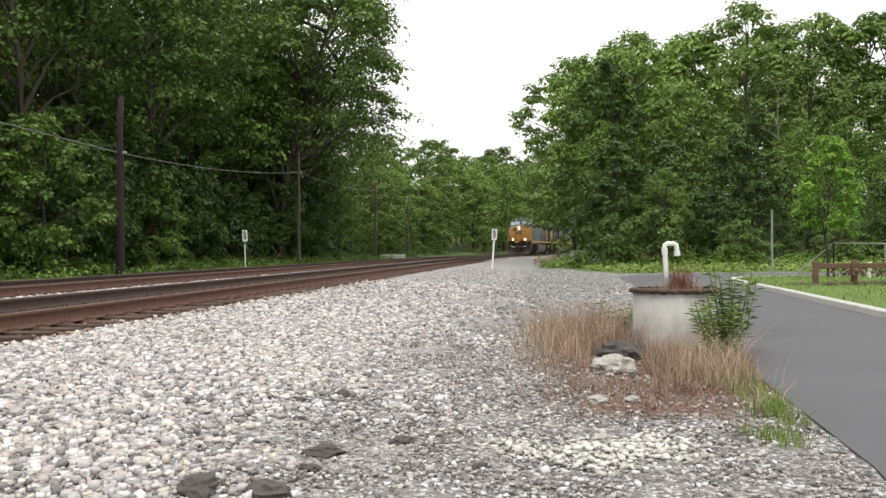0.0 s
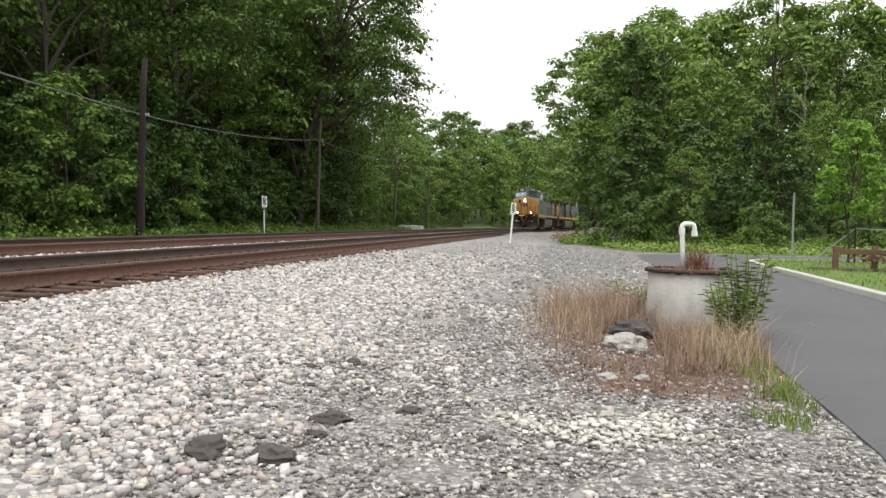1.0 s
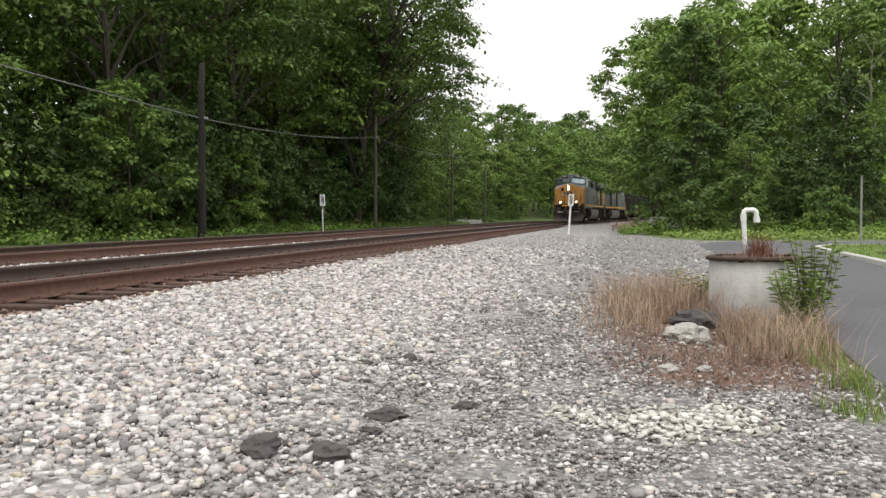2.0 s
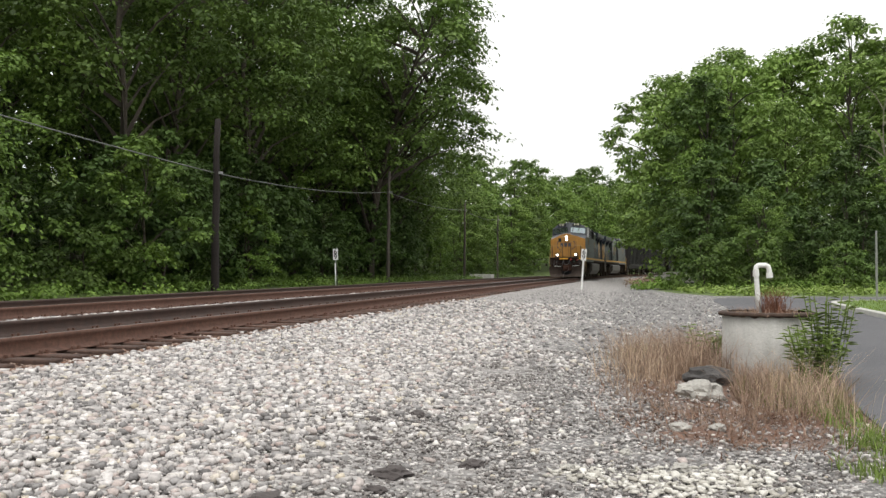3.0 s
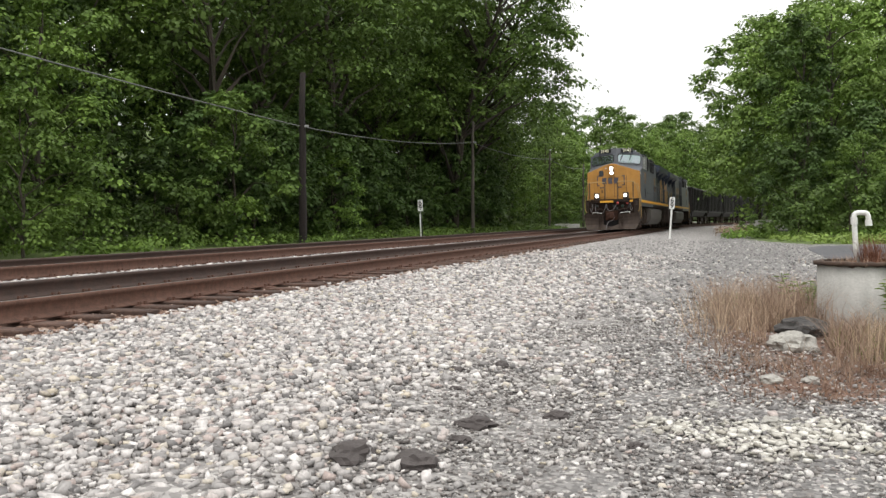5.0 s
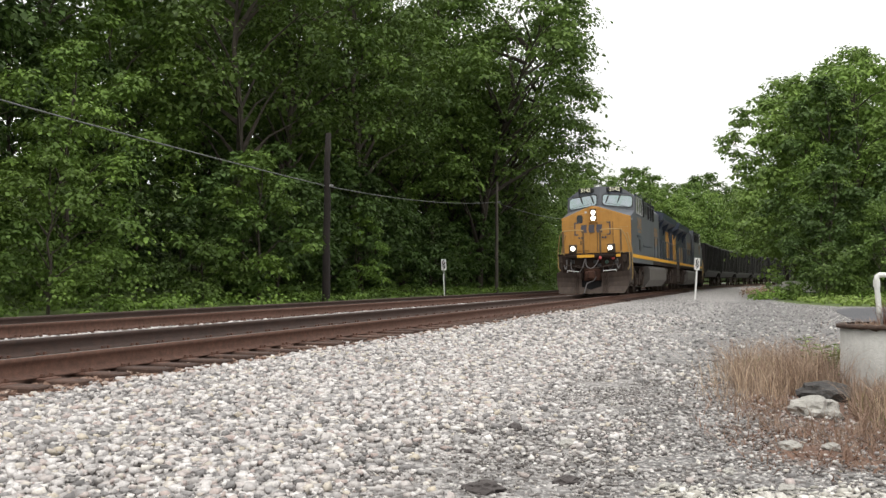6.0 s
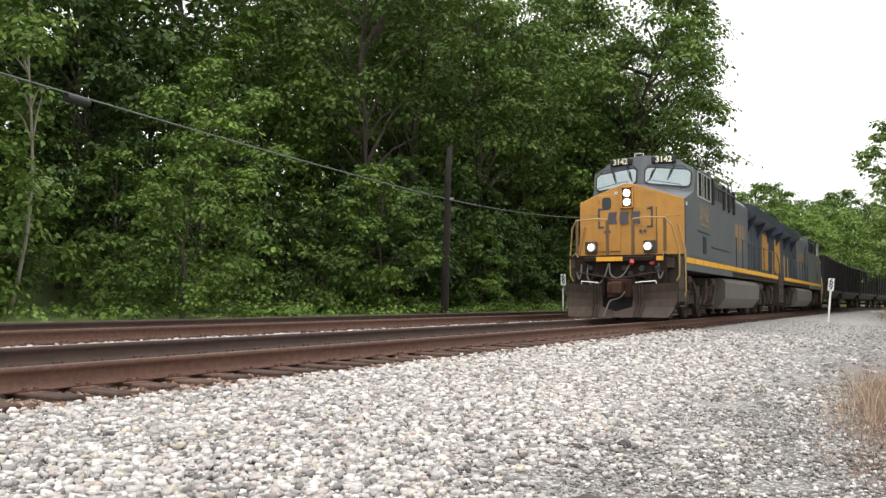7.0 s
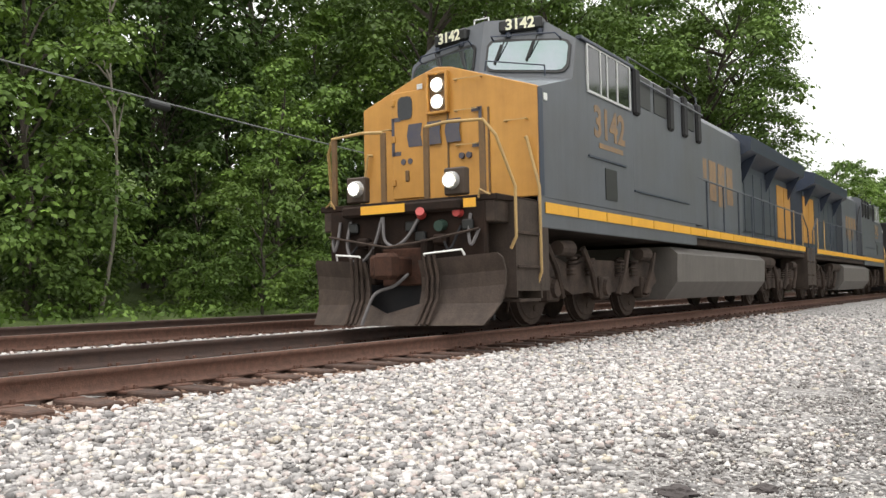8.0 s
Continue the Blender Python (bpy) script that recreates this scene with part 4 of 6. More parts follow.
        for y0, z0 in ((-8.45, 2.9), (-9.2, 2.45), (-9.95, 2.35), (-10.7, 2.45)):
            part("emblem_bar", boxed(s * 1.275 - 0.004, s * 1.275 + 0.004, y0 - 0.55, y0, z0, 3.35), M_NUMY, root, "plain faded orange emblem bar")
        # radiator wing
        part("radiator_wing", prism(bmesh.new(), [(s * 0.9, 3.75), (s * 1.0, 3.7), (s * 1.5, 3.95), (s * 1.53, 4.28), (s * 0.9, 4.48)], -19.5, -12.3, "y"), M_NAVY, root)
        for y in (-13.1, -15.9, -19.0):
            part("wing_bracket", prism(bmesh.new(), [(s * 1.04, 3.2), (s * 1.08, 3.2), (s * 1.46, 3.92), (s * 1.04, 3.92)], y - 0.03, y + 0.03, "y"), M_NAVY, root)
        # walkway handrail
        part("handrail", pipe(bmesh.new(), [(s * 1.46, -7.6, 2.78), (s * 1.46, -19.2, 2.72), (s * 1.46, -20.0, 2.3), (s * 1.46, -20.2, 1.2)], 0.02), M_HOOD, root)
        for k in range(9):
            y = -8.3 - k * 1.35
            part("handrail_post", rod(bmesh.new(), (s * 1.46, y, 1.7), (s * 1.46, y, 2.77), 0.02, 0.02, 6), M_HOOD if k < 7 else M_RAILY, root)
        # steps at both ends
        for y0, y1 in ((0.02, 0.72), (-20.35, -19.7)):
            part("step_plate", boxed(s * 1.06 - 0.41, s * 1.06 + 0.41, y1 - 0.03, y1, 0.42, 1.66), M_PLOW, root)
            for z in (0.36, 0.8, 1.24):
                part("step", boxed(s * 1.28 - 0.22, s * 1.28 + 0.22, y0 + 0.05, y1 - 0.03, z, z + 0.04, 0.005), M_GEAR, root)
            part("stepwell_panel", boxed(s * 1.33 - 0.14, s * 1.33 + 0.14, y0 - 0.06, y0 - 0.02, 0.4, 1.72), M_PLOW, root)
            part("step_panel", boxed(s * 1.45 - 0.015, s * 1.45 + 0.015, y0 - 0.3, y1 - 0.04, 0.5, 1.7), M_PLOW, root)
    part("wing_roof", boxed(-0.9, 0.9, -19.5, -12.3, 4.35, 4.5, 0.02), M_NAVY, root)
    # front platform, end plate and its fittings
    part("front_platform", boxed(-1.42, 1.42, 0.0, 1.12, 1.66, 1.74, 0.01), M_PILOT, root)
    part("end_plate", boxed(-1.25, 1.25, 1.02, 1.12, 0.85, 1.66, 0.02), M_PILOT, root)
    part("anticlimber", boxed(-0.95, 0.95, 1.1, 1.26, 1.55, 1.7, 0.03), M_PILOT, root)
    for x0, x1 in ((-0.12, 0.6), (-1.2, -1.02)):
        part("stripe_plate", boxed(x0, x1, 1.262, 1.27, 1.57, 1.685), M_STRIPE, root)
    for s in (-1, 1):
        dl = part("ditch_light_box", boxed(s * 0.8 - 0.16, s * 0.8 + 0.16, 0.98, 1.12, 1.76, 2.12, 0.02), M_LAMPBOX, root)
        part("bezel", rod(bmesh.new(), (s * 0.77, 1.11, 1.95), (s * 0.77, 1.2, 1.95), 0.12, 0.105, 18), M_ALU, dl)
        part("ditch_light", rod(bmesh.new(), (s * 0.77, 1.19, 1.95), (s * 0.77, 1.215, 1.95), 0.088, 0.075, 18), M_LAMP, dl, "lit ditch light")
        part("front_handrail", pipe(bmesh.new(), [(s * 0.35, 1.08, 2.7), (s * 0.7, 1.08, 2.73), (s * 1.22, 1.08, 2.7), (s * 1.36, 1.0, 2.5), (s * 1.5, 0.76, 1.85), (s * 1.5, 0.76, 1.2), (s * 1.42, 0.76, 1.05)], 0.022, 8), M_RAILY, root)
        for x in (0.35, 1.2):
            part("rail_post", boxed(s * x - 0.04, s * x + 0.04, 1.04, 1.09, 1.72, 2.7, 0.008), M_RAILB, root)
        part("corner_handrail", pipe(bmesh.new(), [(s * 1.3, 0.02, 2.6), (s * 1.34, 0.08, 2.6), (s * 1.5, 0.04, 1.9), (s * 1.5, 0.04, 0.75), (s * 1.44, 0.04, 0.6)], 0.022, 8), M_RAILY, root)
        # plow blades
        bm = bmesh.new()
        grid = []
        for z, xi, xo, off in ((0.92, 0.42, 1.44, 0.02), (0.86, 0.42, 1.5, 0.0), (0.7, 0.42, 1.51, -0.06), (0.52, 0.41, 1.5, -0.07), (0.36, 0.4, 1.46, -0.03), (0.24, 0.0, 1.41, 0.06), (0.09, 0.0, 1.34, 0.2)):
            grid.append([bm.verts.new((s * (xi + (xo - xi) * q / 6), 1.5 - 0.34 * (xi + (xo - xi) * q / 6) / 1.5 + off, z + 0.07 * q / 6 * (z > 0.5))) for q in range(7)])
        for a, b in zip(grid, grid[1:]):
            for q in range(6):
                bm.faces.new((a[q], a[q + 1], b[q + 1], b[q]))
        g = bmesh.ops.extrude_face_region(bm, geom=list(bm.faces))
        bmesh.ops.translate(bm, vec=(0, -0.04, 0), verts=[v for v in g["geom"] if isinstance(v, bmesh.types.BMVert)])
        bmesh.ops.recalc_face_normals(bm, faces=bm.faces)
        pl = part("plow_blade", bm, M_PLOW, root, "dusty grey steel plow blade")
        for x in (0.5, 0.58, 0.66):
            part("plow_rib", pipe(bmesh.new(), [(s * x, 1.42, 0.98), (s * (x + 0.02), 1.36, 0.7), (s * (x + 0.01), 1.37, 0.42), (s * (x - 0.02), 1.58, 0.1)], 0.024), M_GEAR, pl)
        part("plow_grab", pipe(bmesh.new(), [(s * 0.5, 1.4, 0.93), (s * 0.52, 1.42, 1.0), (s * 1.0, 1.3, 1.04), (s * 1.02, 1.26, 0.97)], 0.016), M_WHITE, root)
    part("pilot_plate", boxed(-1.3, 1.3, 1.0, 1.05, 0.14, 0.86), M_DUCT, root)
    # coupler and hoses
    bm = boxed(-0.14, 0.14, 1.0, 1.5, 0.72, 0.98, 0.03)
    box(bm, -0.2, 0.08, 1.48, 1.75, 0.68, 1.02, 0.05)
    box(bm, 0.06, 0.2, 1.5, 1.66, 0.7, 1.0, 0.04)
    box(bm, -0.34, 0.34, 1.05, 1.15, 0.6, 1.1, 0.02)
    cp = part("coupler", bm, M_COUPLER, root, "rusty brown coupler")
    part("cut_lever", pipe(bmesh.new(), [(-1.2, 1.2, 1.3), (-0.4, 1.35, 1.16), (0.0, 1.5, 1.1), (0.4, 1.35, 1.16), (1.2, 1.2, 1.3)], 0.018), M_GEAR, root)
    for pts in ([(0.86, 1.15, 1.5), (0.85, 1.25, 1.15), (0.66, 1.3, 0.9), (0.4, 1.28, 1.1), (0.26, 1.24, 1.52)], [(0.25, 1.24, 1.52), (0.2, 1.28, 1.22), (0.02, 1.32, 1.12), (-0.15, 1.28, 1.22), (-0.3, 1.2, 1.48)], [(-0.18, 1.3, 0.75), (-0.1, 1.5, 0.6), (0.12, 1.62, 0.5), (0.2, 1.72, 0.25), (0.24, 1.76, 0.1)]):
        part("air_hose", pipe(bmesh.new(), curve(pts), 0.022, 8), M_HOSE, root, "grey rubber air hose")
    part("hose_cap", rod(bmesh.new(), (-0.34, 1.2, 1.52), (-0.38, 1.3, 1.56), 0.07, 0.06, 12), M_RED, root, "red hose cap")
    part("hose_cap", rod(bmesh.new(), (-0.62, 1.12, 1.38), (-0.62, 1.24, 1.36), 0.075, 0.07, 12), M_GREENCAP, root, "dull green hose cap")
    part("hose_cap", rod(bmesh.new(), (-0.88, 1.12, 1.52), (-0.88, 1.22, 1.52), 0.06, 0.055, 12), M_RED, root, "red hose cap")
    for x, z in ((-0.3, 1.24), (-1.02, 1.36), (0.8, 1.4), (-0.15, 1.38)):
        part("mu_socket", boxed(x - 0.08, x + 0.08, 1.12, 1.2, z - 0.07, z + 0.07, 0.02), M_BLACK, root)
    for s in (-1, 1):
        part("hose_rack", pipe(bmesh.new(), curve([(s * 1.05, 1.14, 1.5), (s * 1.05, 1.2, 1.25), (s * 1.1, 1.22, 1.1), (s * 1.18, 1.16, 1.3)]), 0.022), M_HOSE, root)
        part("corner_grab", pipe(bmesh.new(), [(s * 1.16, 1.12, 1.7), (s * 1.2, 1.16, 1.8), (s * 1.34, 1.1, 1.72), (s * 1.36, 1.0, 1.5), (s * 1.3, 1.0, 1.4)], 0.016), M_RAILY, root)
        part("draft_bracket", boxed(s * 0.42 - 0.05, s * 0.42 + 0.05, 1.1, 1.3, 0.62, 1.2, 0.02), M_PILOT, root)
        part("valve_block", boxed(s * 0.62 - 0.1, s * 0.62 + 0.1, 1.1, 1.24, 1.12, 1.26, 0.03), M_PILOT, root)
        part("cable_loop", pipe(bmesh.new(), curve([(s * 0.9, 1.14, 1.35), (s * 0.8, 1.26, 1.05), (s * 0.66, 1.2, 1.2)]), 0.018), M_DUCT, root)
    # tank, trucks, rear
    tank = [(-1.3, 1.3), (1.3, 1.3), (1.46, 1.16), (1.44, 0.62), (1.18, 0.28), (-1.18, 0.28), (-1.44, 0.62), (-1.46, 1.16)]
    part("fuel_tank", prism(bmesh.new(), tank, -13.6, -6.1, "y"), M_TANK, root, "dusty grey fuel tank")
    for s in (-1, 1):
        part("air_reservoir", rod(bmesh.new(), (s * 1.2, -13.7, 1.15), (s * 1.2, -15.4, 1.15), 0.16, 0.16, 12), M_GEAR, root)
    truck(root, -3.0, wheels)
    truck(root, -16.6, wheels)
    part("rear_coupler", boxed(-0.18, 0.18, -21.1, -20.4, 0.7, 1.0, 0.04), M_GEAR, root)
    part("rear_plate", boxed(-1.35, 1.35, -20.5, -20.44, 0.4, 1.7), M_GEAR, root)
    return tagged(root, label, "locomotive", "the train")


lead_wheels, second_wheels = [], []
lead = locomotive(lead_wheels, "yellow-nosed grey diesel locomotive with lit headlights on the near track")
second = copy_thing(lead, pose(0, 0, 0))
second["label"] = "grimy grey and blue diesel locomotive coupled tail first behind the leader"
second_wheels = [o for o in second.children if o.name.startswith("wheelset")]


def hopper():
    root = empty("hopper_car")
    bm = bmesh.new()
    prism(bm, [(-1.5, 1.5), (-1.1, 0.9), (1.1, 0.9), (1.5, 1.5), (1.5, 3.75), (1.42, 3.8), (-1.42, 3.8), (-1.5, 3.75)], -14.2, -0.6, "y")
    part("body", bm, M_COAL, root)
    bm = boxed(-1.55, 1.55, -14.25, -0.55, 3.72, 3.86, 0.02)
    part("top_chord", bm, M_COAL, root)
    bm = boxed(-0.25, 0.25, -14.7, 0.0, 0.85, 1.1, 0.02)
    part("centre_sill", bm, M_GEAR, root)
    for s in (-1, 1):
        for k in range(11):
            y = -0.75 - k * 1.33
            part("side_post", boxed(s * 1.55 - 0.05, s * 1.55 + 0.05, y - 0.07, y + 0.07, 1.4, 3.74, 0.01), M_COAL, root)
        part("side_sill", boxed(s * 1.52 - 0.05, s * 1.52 + 0.05, -14.2, -0.6, 1.3, 1.5), M_COAL, root)
        for y in (-0.35, -14.4):
            part("end_ladder", boxed(s * 1.4 - 0.06, s * 1.4 + 0.06, y - 0.04, y + 0.04, 0.9, 3.75), M_COAL, root)
    coal = bmesh.new()
    bmesh.ops.create_grid(coal, x_segments=8, y_segments=30, size=0.5)
    for v in coal.verts:
        v.co = Vector((v.co.x * 2.8, -7.4 + v.co.y * 13.2, 3.7 + 0.4 * math.cos(v.co.x * 2.6) * (1 - (2 * v.co.y) ** 6) + 0.06 * math.sin(v.co.x * 31 + v.co.y * 57)))
    part("coal_load", coal, M_COAL, root, "heap of black coal")
    for y0 in (-2.0, -12.8):
        for s in (-1, 1):
            part("truck_frame", prism(bmesh.new(), [(y0 - 1.2, 0.5), (y0 - 0.6, 0.75), (y0 + 0.6, 0.75), (y0 + 1.2, 0.5), (y0 + 0.5, 0.3), (y0 - 0.5, 0.3)], s * 0.98, s * 1.1), M_GEAR, root)
        for a in (-0.88, 0.88):
            w = bmesh.new()
            for s in (-1, 1):
                rod(w, (s * 0.7, 0, 0), (s * 0.82, 0, 0), 0.47, 0.46, 20)
            rod(w, (-0.7, 0, 0), (0.7, 0, 0), 0.08, 0.08, 8)
            ob = part("wheelset", w, M_GEAR, root)
            ob.matrix_basis = pose(0, y0 + a, 0.46)
    return tagged(root, "black steel coal hopper car with ribbed sides and a heaped load", "hopper car", "the train")


cars = [hopper()]
for k in range(6):
    cars.append(copy_thing(cars[0], pose(0, 0, 0)))

# ---- ties under the near rails, then loose stones ----


def ties():
    base = bmesh.new()
    box(base, -0.11, 0.11, -1.3, 1.3, -0.17, 0.0, 0.012)
    me = bpy.data.meshes.new("tie")
    base.to_mesh(me)
    base.free()
    me.materials.append(M_TIE)
    plate = bmesh.new()
    box(plate, -0.1, 0.1, -0.17, 0.17, -0.006, 0.014, 0.004)
    for sx in (-0.05, 0.05):
        for sy in (-0.1, 0.1):
            box(plate, sx - 0.014, sx + 0.014, sy - 0.014, sy + 0.014, 0.01, 0.05)
    pm = bpy.data.meshes.new("tie_plate")
    plate.to_mesh(pm)
    plate.free()
    pm.materials.append(M_RUST)
    r = random.Random(8)
    for which, lo, hi, step in ((0, -8, 75, 0.53), (1, -8, 60, 0.53)):
        l, n = lo, 0
        while l < hi and n < 150:
            off = 0.7525 + which * SPACING + r.uniform(-0.07, 0.07)
            x, y, h = track(l, off)
            ob = new("tie", me)
            ob.parent = rails[2 * which]
            z = -0.2 + CANT / 2 + CANT * which + r.uniform(-0.012, 0.006)
            ob.matrix_basis = pose(x, y, z, 0, 0, 90 - math.degrees(h) + r.uniform(-1.2, 1.2) - 90) @ pose(0, 0, 0, 0, 0, 90)
            if l < 40:
                for k in (0, 1):
                    px, py, ph = track(l, OFFS[2 * which + k])
                    q = new("tie_plate", pm)
                    q.parent = rails[2 * which + k]
                    q.matrix_basis = pose(px, py, rail_z(2 * which + k) - 0.197, 0, 0, -math.degrees(h) + 90)
            l += step + r.uniform(-0.04, 0.04)
            n += 1


ties()


def stone_material(name, stops, rough=0.9):
    m = bpy.data.materials.new(name)
    m.use_nodes = True
    n, l = m.node_tree.nodes, m.node_tree.links
    b = n["Principled BSDF"]
    b.inputs["Roughness"].default_value = rough
    g = n.new("ShaderNodeNewGeometry")
    ramp = n.new("ShaderNodeValToRGB")
    e = ramp.color_ramp.elements
    e[0].position, e[0].color = stops[0][0], (*stops[0][1], 1)
    e[1].position, e[1].color = stops[-1][0], (*stops[-1][1], 1)
    for p, c in stops[1:-1]:
        q = e.new(p)
        q.color = (*c, 1)
    l.new(g.outputs["Random Per Island"], ramp.inputs[0])
    tc = n.new("ShaderNodeTexCoord")
    nz = n.new("ShaderNodeTexNoise")
    nz.inputs["Scale"].default_value, nz.inputs["Detail"].default_value = 70, 4
    l.new(tc.outputs["Object"], nz.inputs["Vector"])
    mr = n.new("ShaderNodeMapRange")
    mr.inputs["To Min"].default_value, mr.inputs["To Max"].default_value = 0.6, 1.35
    l.new(nz.outputs["Fac"], mr.inputs["Value"])
    mu = n.new("ShaderNodeMixRGB")
    mu.blend_type = "MULTIPLY"
    mu.inputs[0].default_value = 1
    l.new(ramp.outputs[0], mu.inputs[1])
    l.new(mr.outputs[0], mu.inputs[2])
    l.new(mu.outputs[0], b.inputs["Base Color"])
    bp = n.new("ShaderNodeBump")
    bp.inputs["Strength"].default_value, bp.inputs["Distance"].default_value = 0.4, 0.01
    l.new(nz.outputs["Fac"], bp.inputs["Height"])
    l.new(bp.outputs[0], b.inputs["Normal"])
    return m


M_STONE = stone_material("ballast_stone", [(0.0, (0.15, 0.143, 0.14)), (0.1, (0.27, 0.258, 0.252)), (0.28, (0.40, 0.38, 0.37)), (0.46, (0.51, 0.475, 0.455)), (0.54, (0.45, 0.365, 0.335)), (0.62, (0.57, 0.54, 0.525)), (0.88, (0.70, 0.665, 0.645)), (0.95, (0.52, 0.455, 0.36)), (1.0, (0.8, 0.78, 0.76))])
M_GRIT = stone_material("fine_gravel", [(0.0, (0.1, 0.088, 0.082)), (0.3, (0.2, 0.182, 0.172)), (0.6, (0.32, 0.3, 0.285)), (0.85, (0.48, 0.455, 0.435)), (1.0, (0.6, 0.58, 0.55))])
M_LOTSTONE = stone_material("lot_stone", [(0.0, (0.13, 0.125, 0.125)), (0.4, (0.24, 0.23, 0.225)), (0.8, (0.4, 0.38, 0.365)), (1.0, (0.62, 0.6, 0.57))])
M_LIME = stone_material("pale_limestone", [(0.0, (0.36, 0.335, 0.29)), (0.5, (0.56, 0.535, 0.485)), (1.0, (0.76, 0.735, 0.68))])
M_SLAG = stone_material("dark_asphalt_lump", [(0.0, (0.05, 0.043, 0.042)), (0.5, (0.07, 0.06, 0.058)), (1.0, (0.09, 0.078, 0.074))])

CUBE = np.array([(-1, -1, -1), (1, -1, -1), (1, 1, -1), (-1, 1, -1), (-1, -1, 1), (1, -1, 1), (1, 1, 1), (-1, 1, 1)], float)
QUADS = np.array([(0, 3, 2, 1), (4, 5, 6, 7), (0, 1, 5, 4), (1, 2, 6, 5), (2, 3, 7, 6), (3, 0, 4, 7)])


def stones(name, pts, sizes, mat, rng, label, sink=0.25, flat=(0.55, 0.95)):
    """Crushed stones: one bent six-sided block each, turned at random."""
    n = len(pts)
    v = CUBE[None] * rng.uniform(0.35, 1.0, (n, 8, 3))
    v *= np.stack([rng.uniform(0.8, 1.25, n), rng.uniform(0.65, 1.0, n), rng.uniform(*flat, n) * 0.8], 1)[:, None]
    az, tl = rng.uniform(0, 6.2832, n), rng.normal(0, 0.45, n)
    c, s, ct, st = np.cos(az), np.sin(az), np.cos(tl), np.sin(tl)
    x, y, z = v[..., 0], v[..., 1] * ct[:, None] - v[..., 2] * st[:, None], v[..., 1] * st[:, None] + v[..., 2] * ct[:, None]
    v = np.stack([x * c[:, None] - y * s[:, None], x * s[:, None] + y * c[:, None], z], -1) * (sizes / 2)[:, None, None] * 1.25
    v[..., 2] += (sizes * (0.5 - sink))[:, None]
    v += pts[:, None]
    f = QUADS[None] + 8 * np.arange(n)[:, None, None]
    return tagged(fast(name, v.reshape(-1, 3), f.reshape(-1, 4), mat), label, "gravel", kind="stuff")


def scatter(rng, n, x0, x1, y0, y1, keep):
    x, y = rng.uniform(x0, x1, n), rng.uniform(y0, y1, n)
    d, l = lateral(x, y)
    k = rng.random(n) < keep(x, y, d)
    x, y = x[k], y[k]
    return np.stack([x, y, ground_z(x, y)], 1), d[k]


rng = np.random.default_rng(21)


def road_edge(y):
    return np.interp(y, [p[1] for p in ROAD_LEFT[:12]], [p[0] for p in ROAD_LEFT[:12]])


def coarse(x, y, d):
    near = np.clip(1.3 - np.hypot(x, y) / 16, 0.1, 1)
    edge = np.clip((5.0 - d + 0.5 * np.sin(x * 2 + y * 1.3)) / 1.6, 0.02, 1) * np.clip((d - 0.45) / 0.35, 0.0, 1)
    wheel_rut = 1 - 0.5 * np.exp(-((d - 4.4) / 0.5) ** 2)
    return near * edge * wheel_rut * np.where(y < 8, np.clip((1.3 - x) / 0.9, 0.12, 1), 1.0) * (x < road_edge(y) - 0.05)


pts, d = scatter(rng, 165000, -9, 5, 2.6, 26, coarse)
stones("ballast_stones", pts, rng.uniform(0.018, 0.053, len(pts)) * (1 + 0.02 * np.hypot(pts[:, 0], pts[:, 1])), M_STONE, rng, "loose pale grey and pinkish crushed ballast stones")
pts, d = scatter(rng, 110000, -7, 4, 2.6, 13, lambda x, y, d: coarse(x, y, d) * 0.6)
stones("ballast_stones", pts, rng.uniform(0.012, 0.03, len(pts)), M_STONE, rng, "small ballast chips between the larger stones")
# stones between and outside the rails
pts, d = scatter(rng, 16000, -16, 2, 1.5, 30, lambda x, y, d: (((d < -0.1) & (d > -7.6)) * np.where((d > -1.75) | (d < -4.1), 0.45, 1.0)) * np.clip(1.3 - np.hypot(x, y) / 26, 0.05, 1))
stones("ballast_stones", pts + np.array([0, 0, -0.012]), rng.uniform(0.035, 0.065, len(pts)), M_STONE, rng, "loose ballast stones between the rails")


def fine_zone(x, y, d):
    return np.clip((d - 3.0) / 1.6, 0, 1) * np.clip(1.35 - np.hypot(x, y) / 13, 0.03, 1) * (x < road_edge(y) - 0.03) * (1 - 0.75 * weeds_at(x, y)) * (1 - 0.55 * litter_at(x, y))


pts, d = scatter(rng, 105000, -4, 4.0, 2.6, 12, fine_zone)
stones("fine_gravel", pts, (0.006 + 0.02 * rng.random(len(pts)) ** 2.6) * (1 + 0.03 * pts[:, 1]), M_GRIT, rng, "fine dark and pale gravel pressed into the lot")
pts, d = scatter(rng, 14000, -6, 10, 12, 45, lambda x, y, d: ((d > 1.5) & (x < road_edge(y) - 0.1)) * np.clip(1.25 - y / 48, 0.1, 1))
stones("lot_stones", pts, rng.uniform(0.03, 0.07, len(pts)), M_LOTSTONE, rng, "scattered pale stones over the gravel lot", 0.4)
M_RUSTONE = stone_material("rust_stained_stone", [(0.0, (0.07, 0.04, 0.03)), (0.5, (0.17, 0.095, 0.065)), (0.75, (0.3, 0.2, 0.15)), (1.0, (0.5, 0.42, 0.36))])
_l, _dd = 2.0 + 28 * rng.random(6000) ** 1.6, rng.uniform(0.06, 0.7, 6000)
_xy = np.array([track(float(a), -float(b))[:2] for a, b in zip(_l, _dd)])
pts = np.stack([_xy[:, 0], _xy[:, 1], ground_z(_xy[:, 0], _xy[:, 1]) - 0.004], 1)
stones("rusty_ballast", pts, rng.uniform(0.02, 0.055, len(pts)), M_RUSTONE, rng, "rust-stained stones along the foot of the near rail")
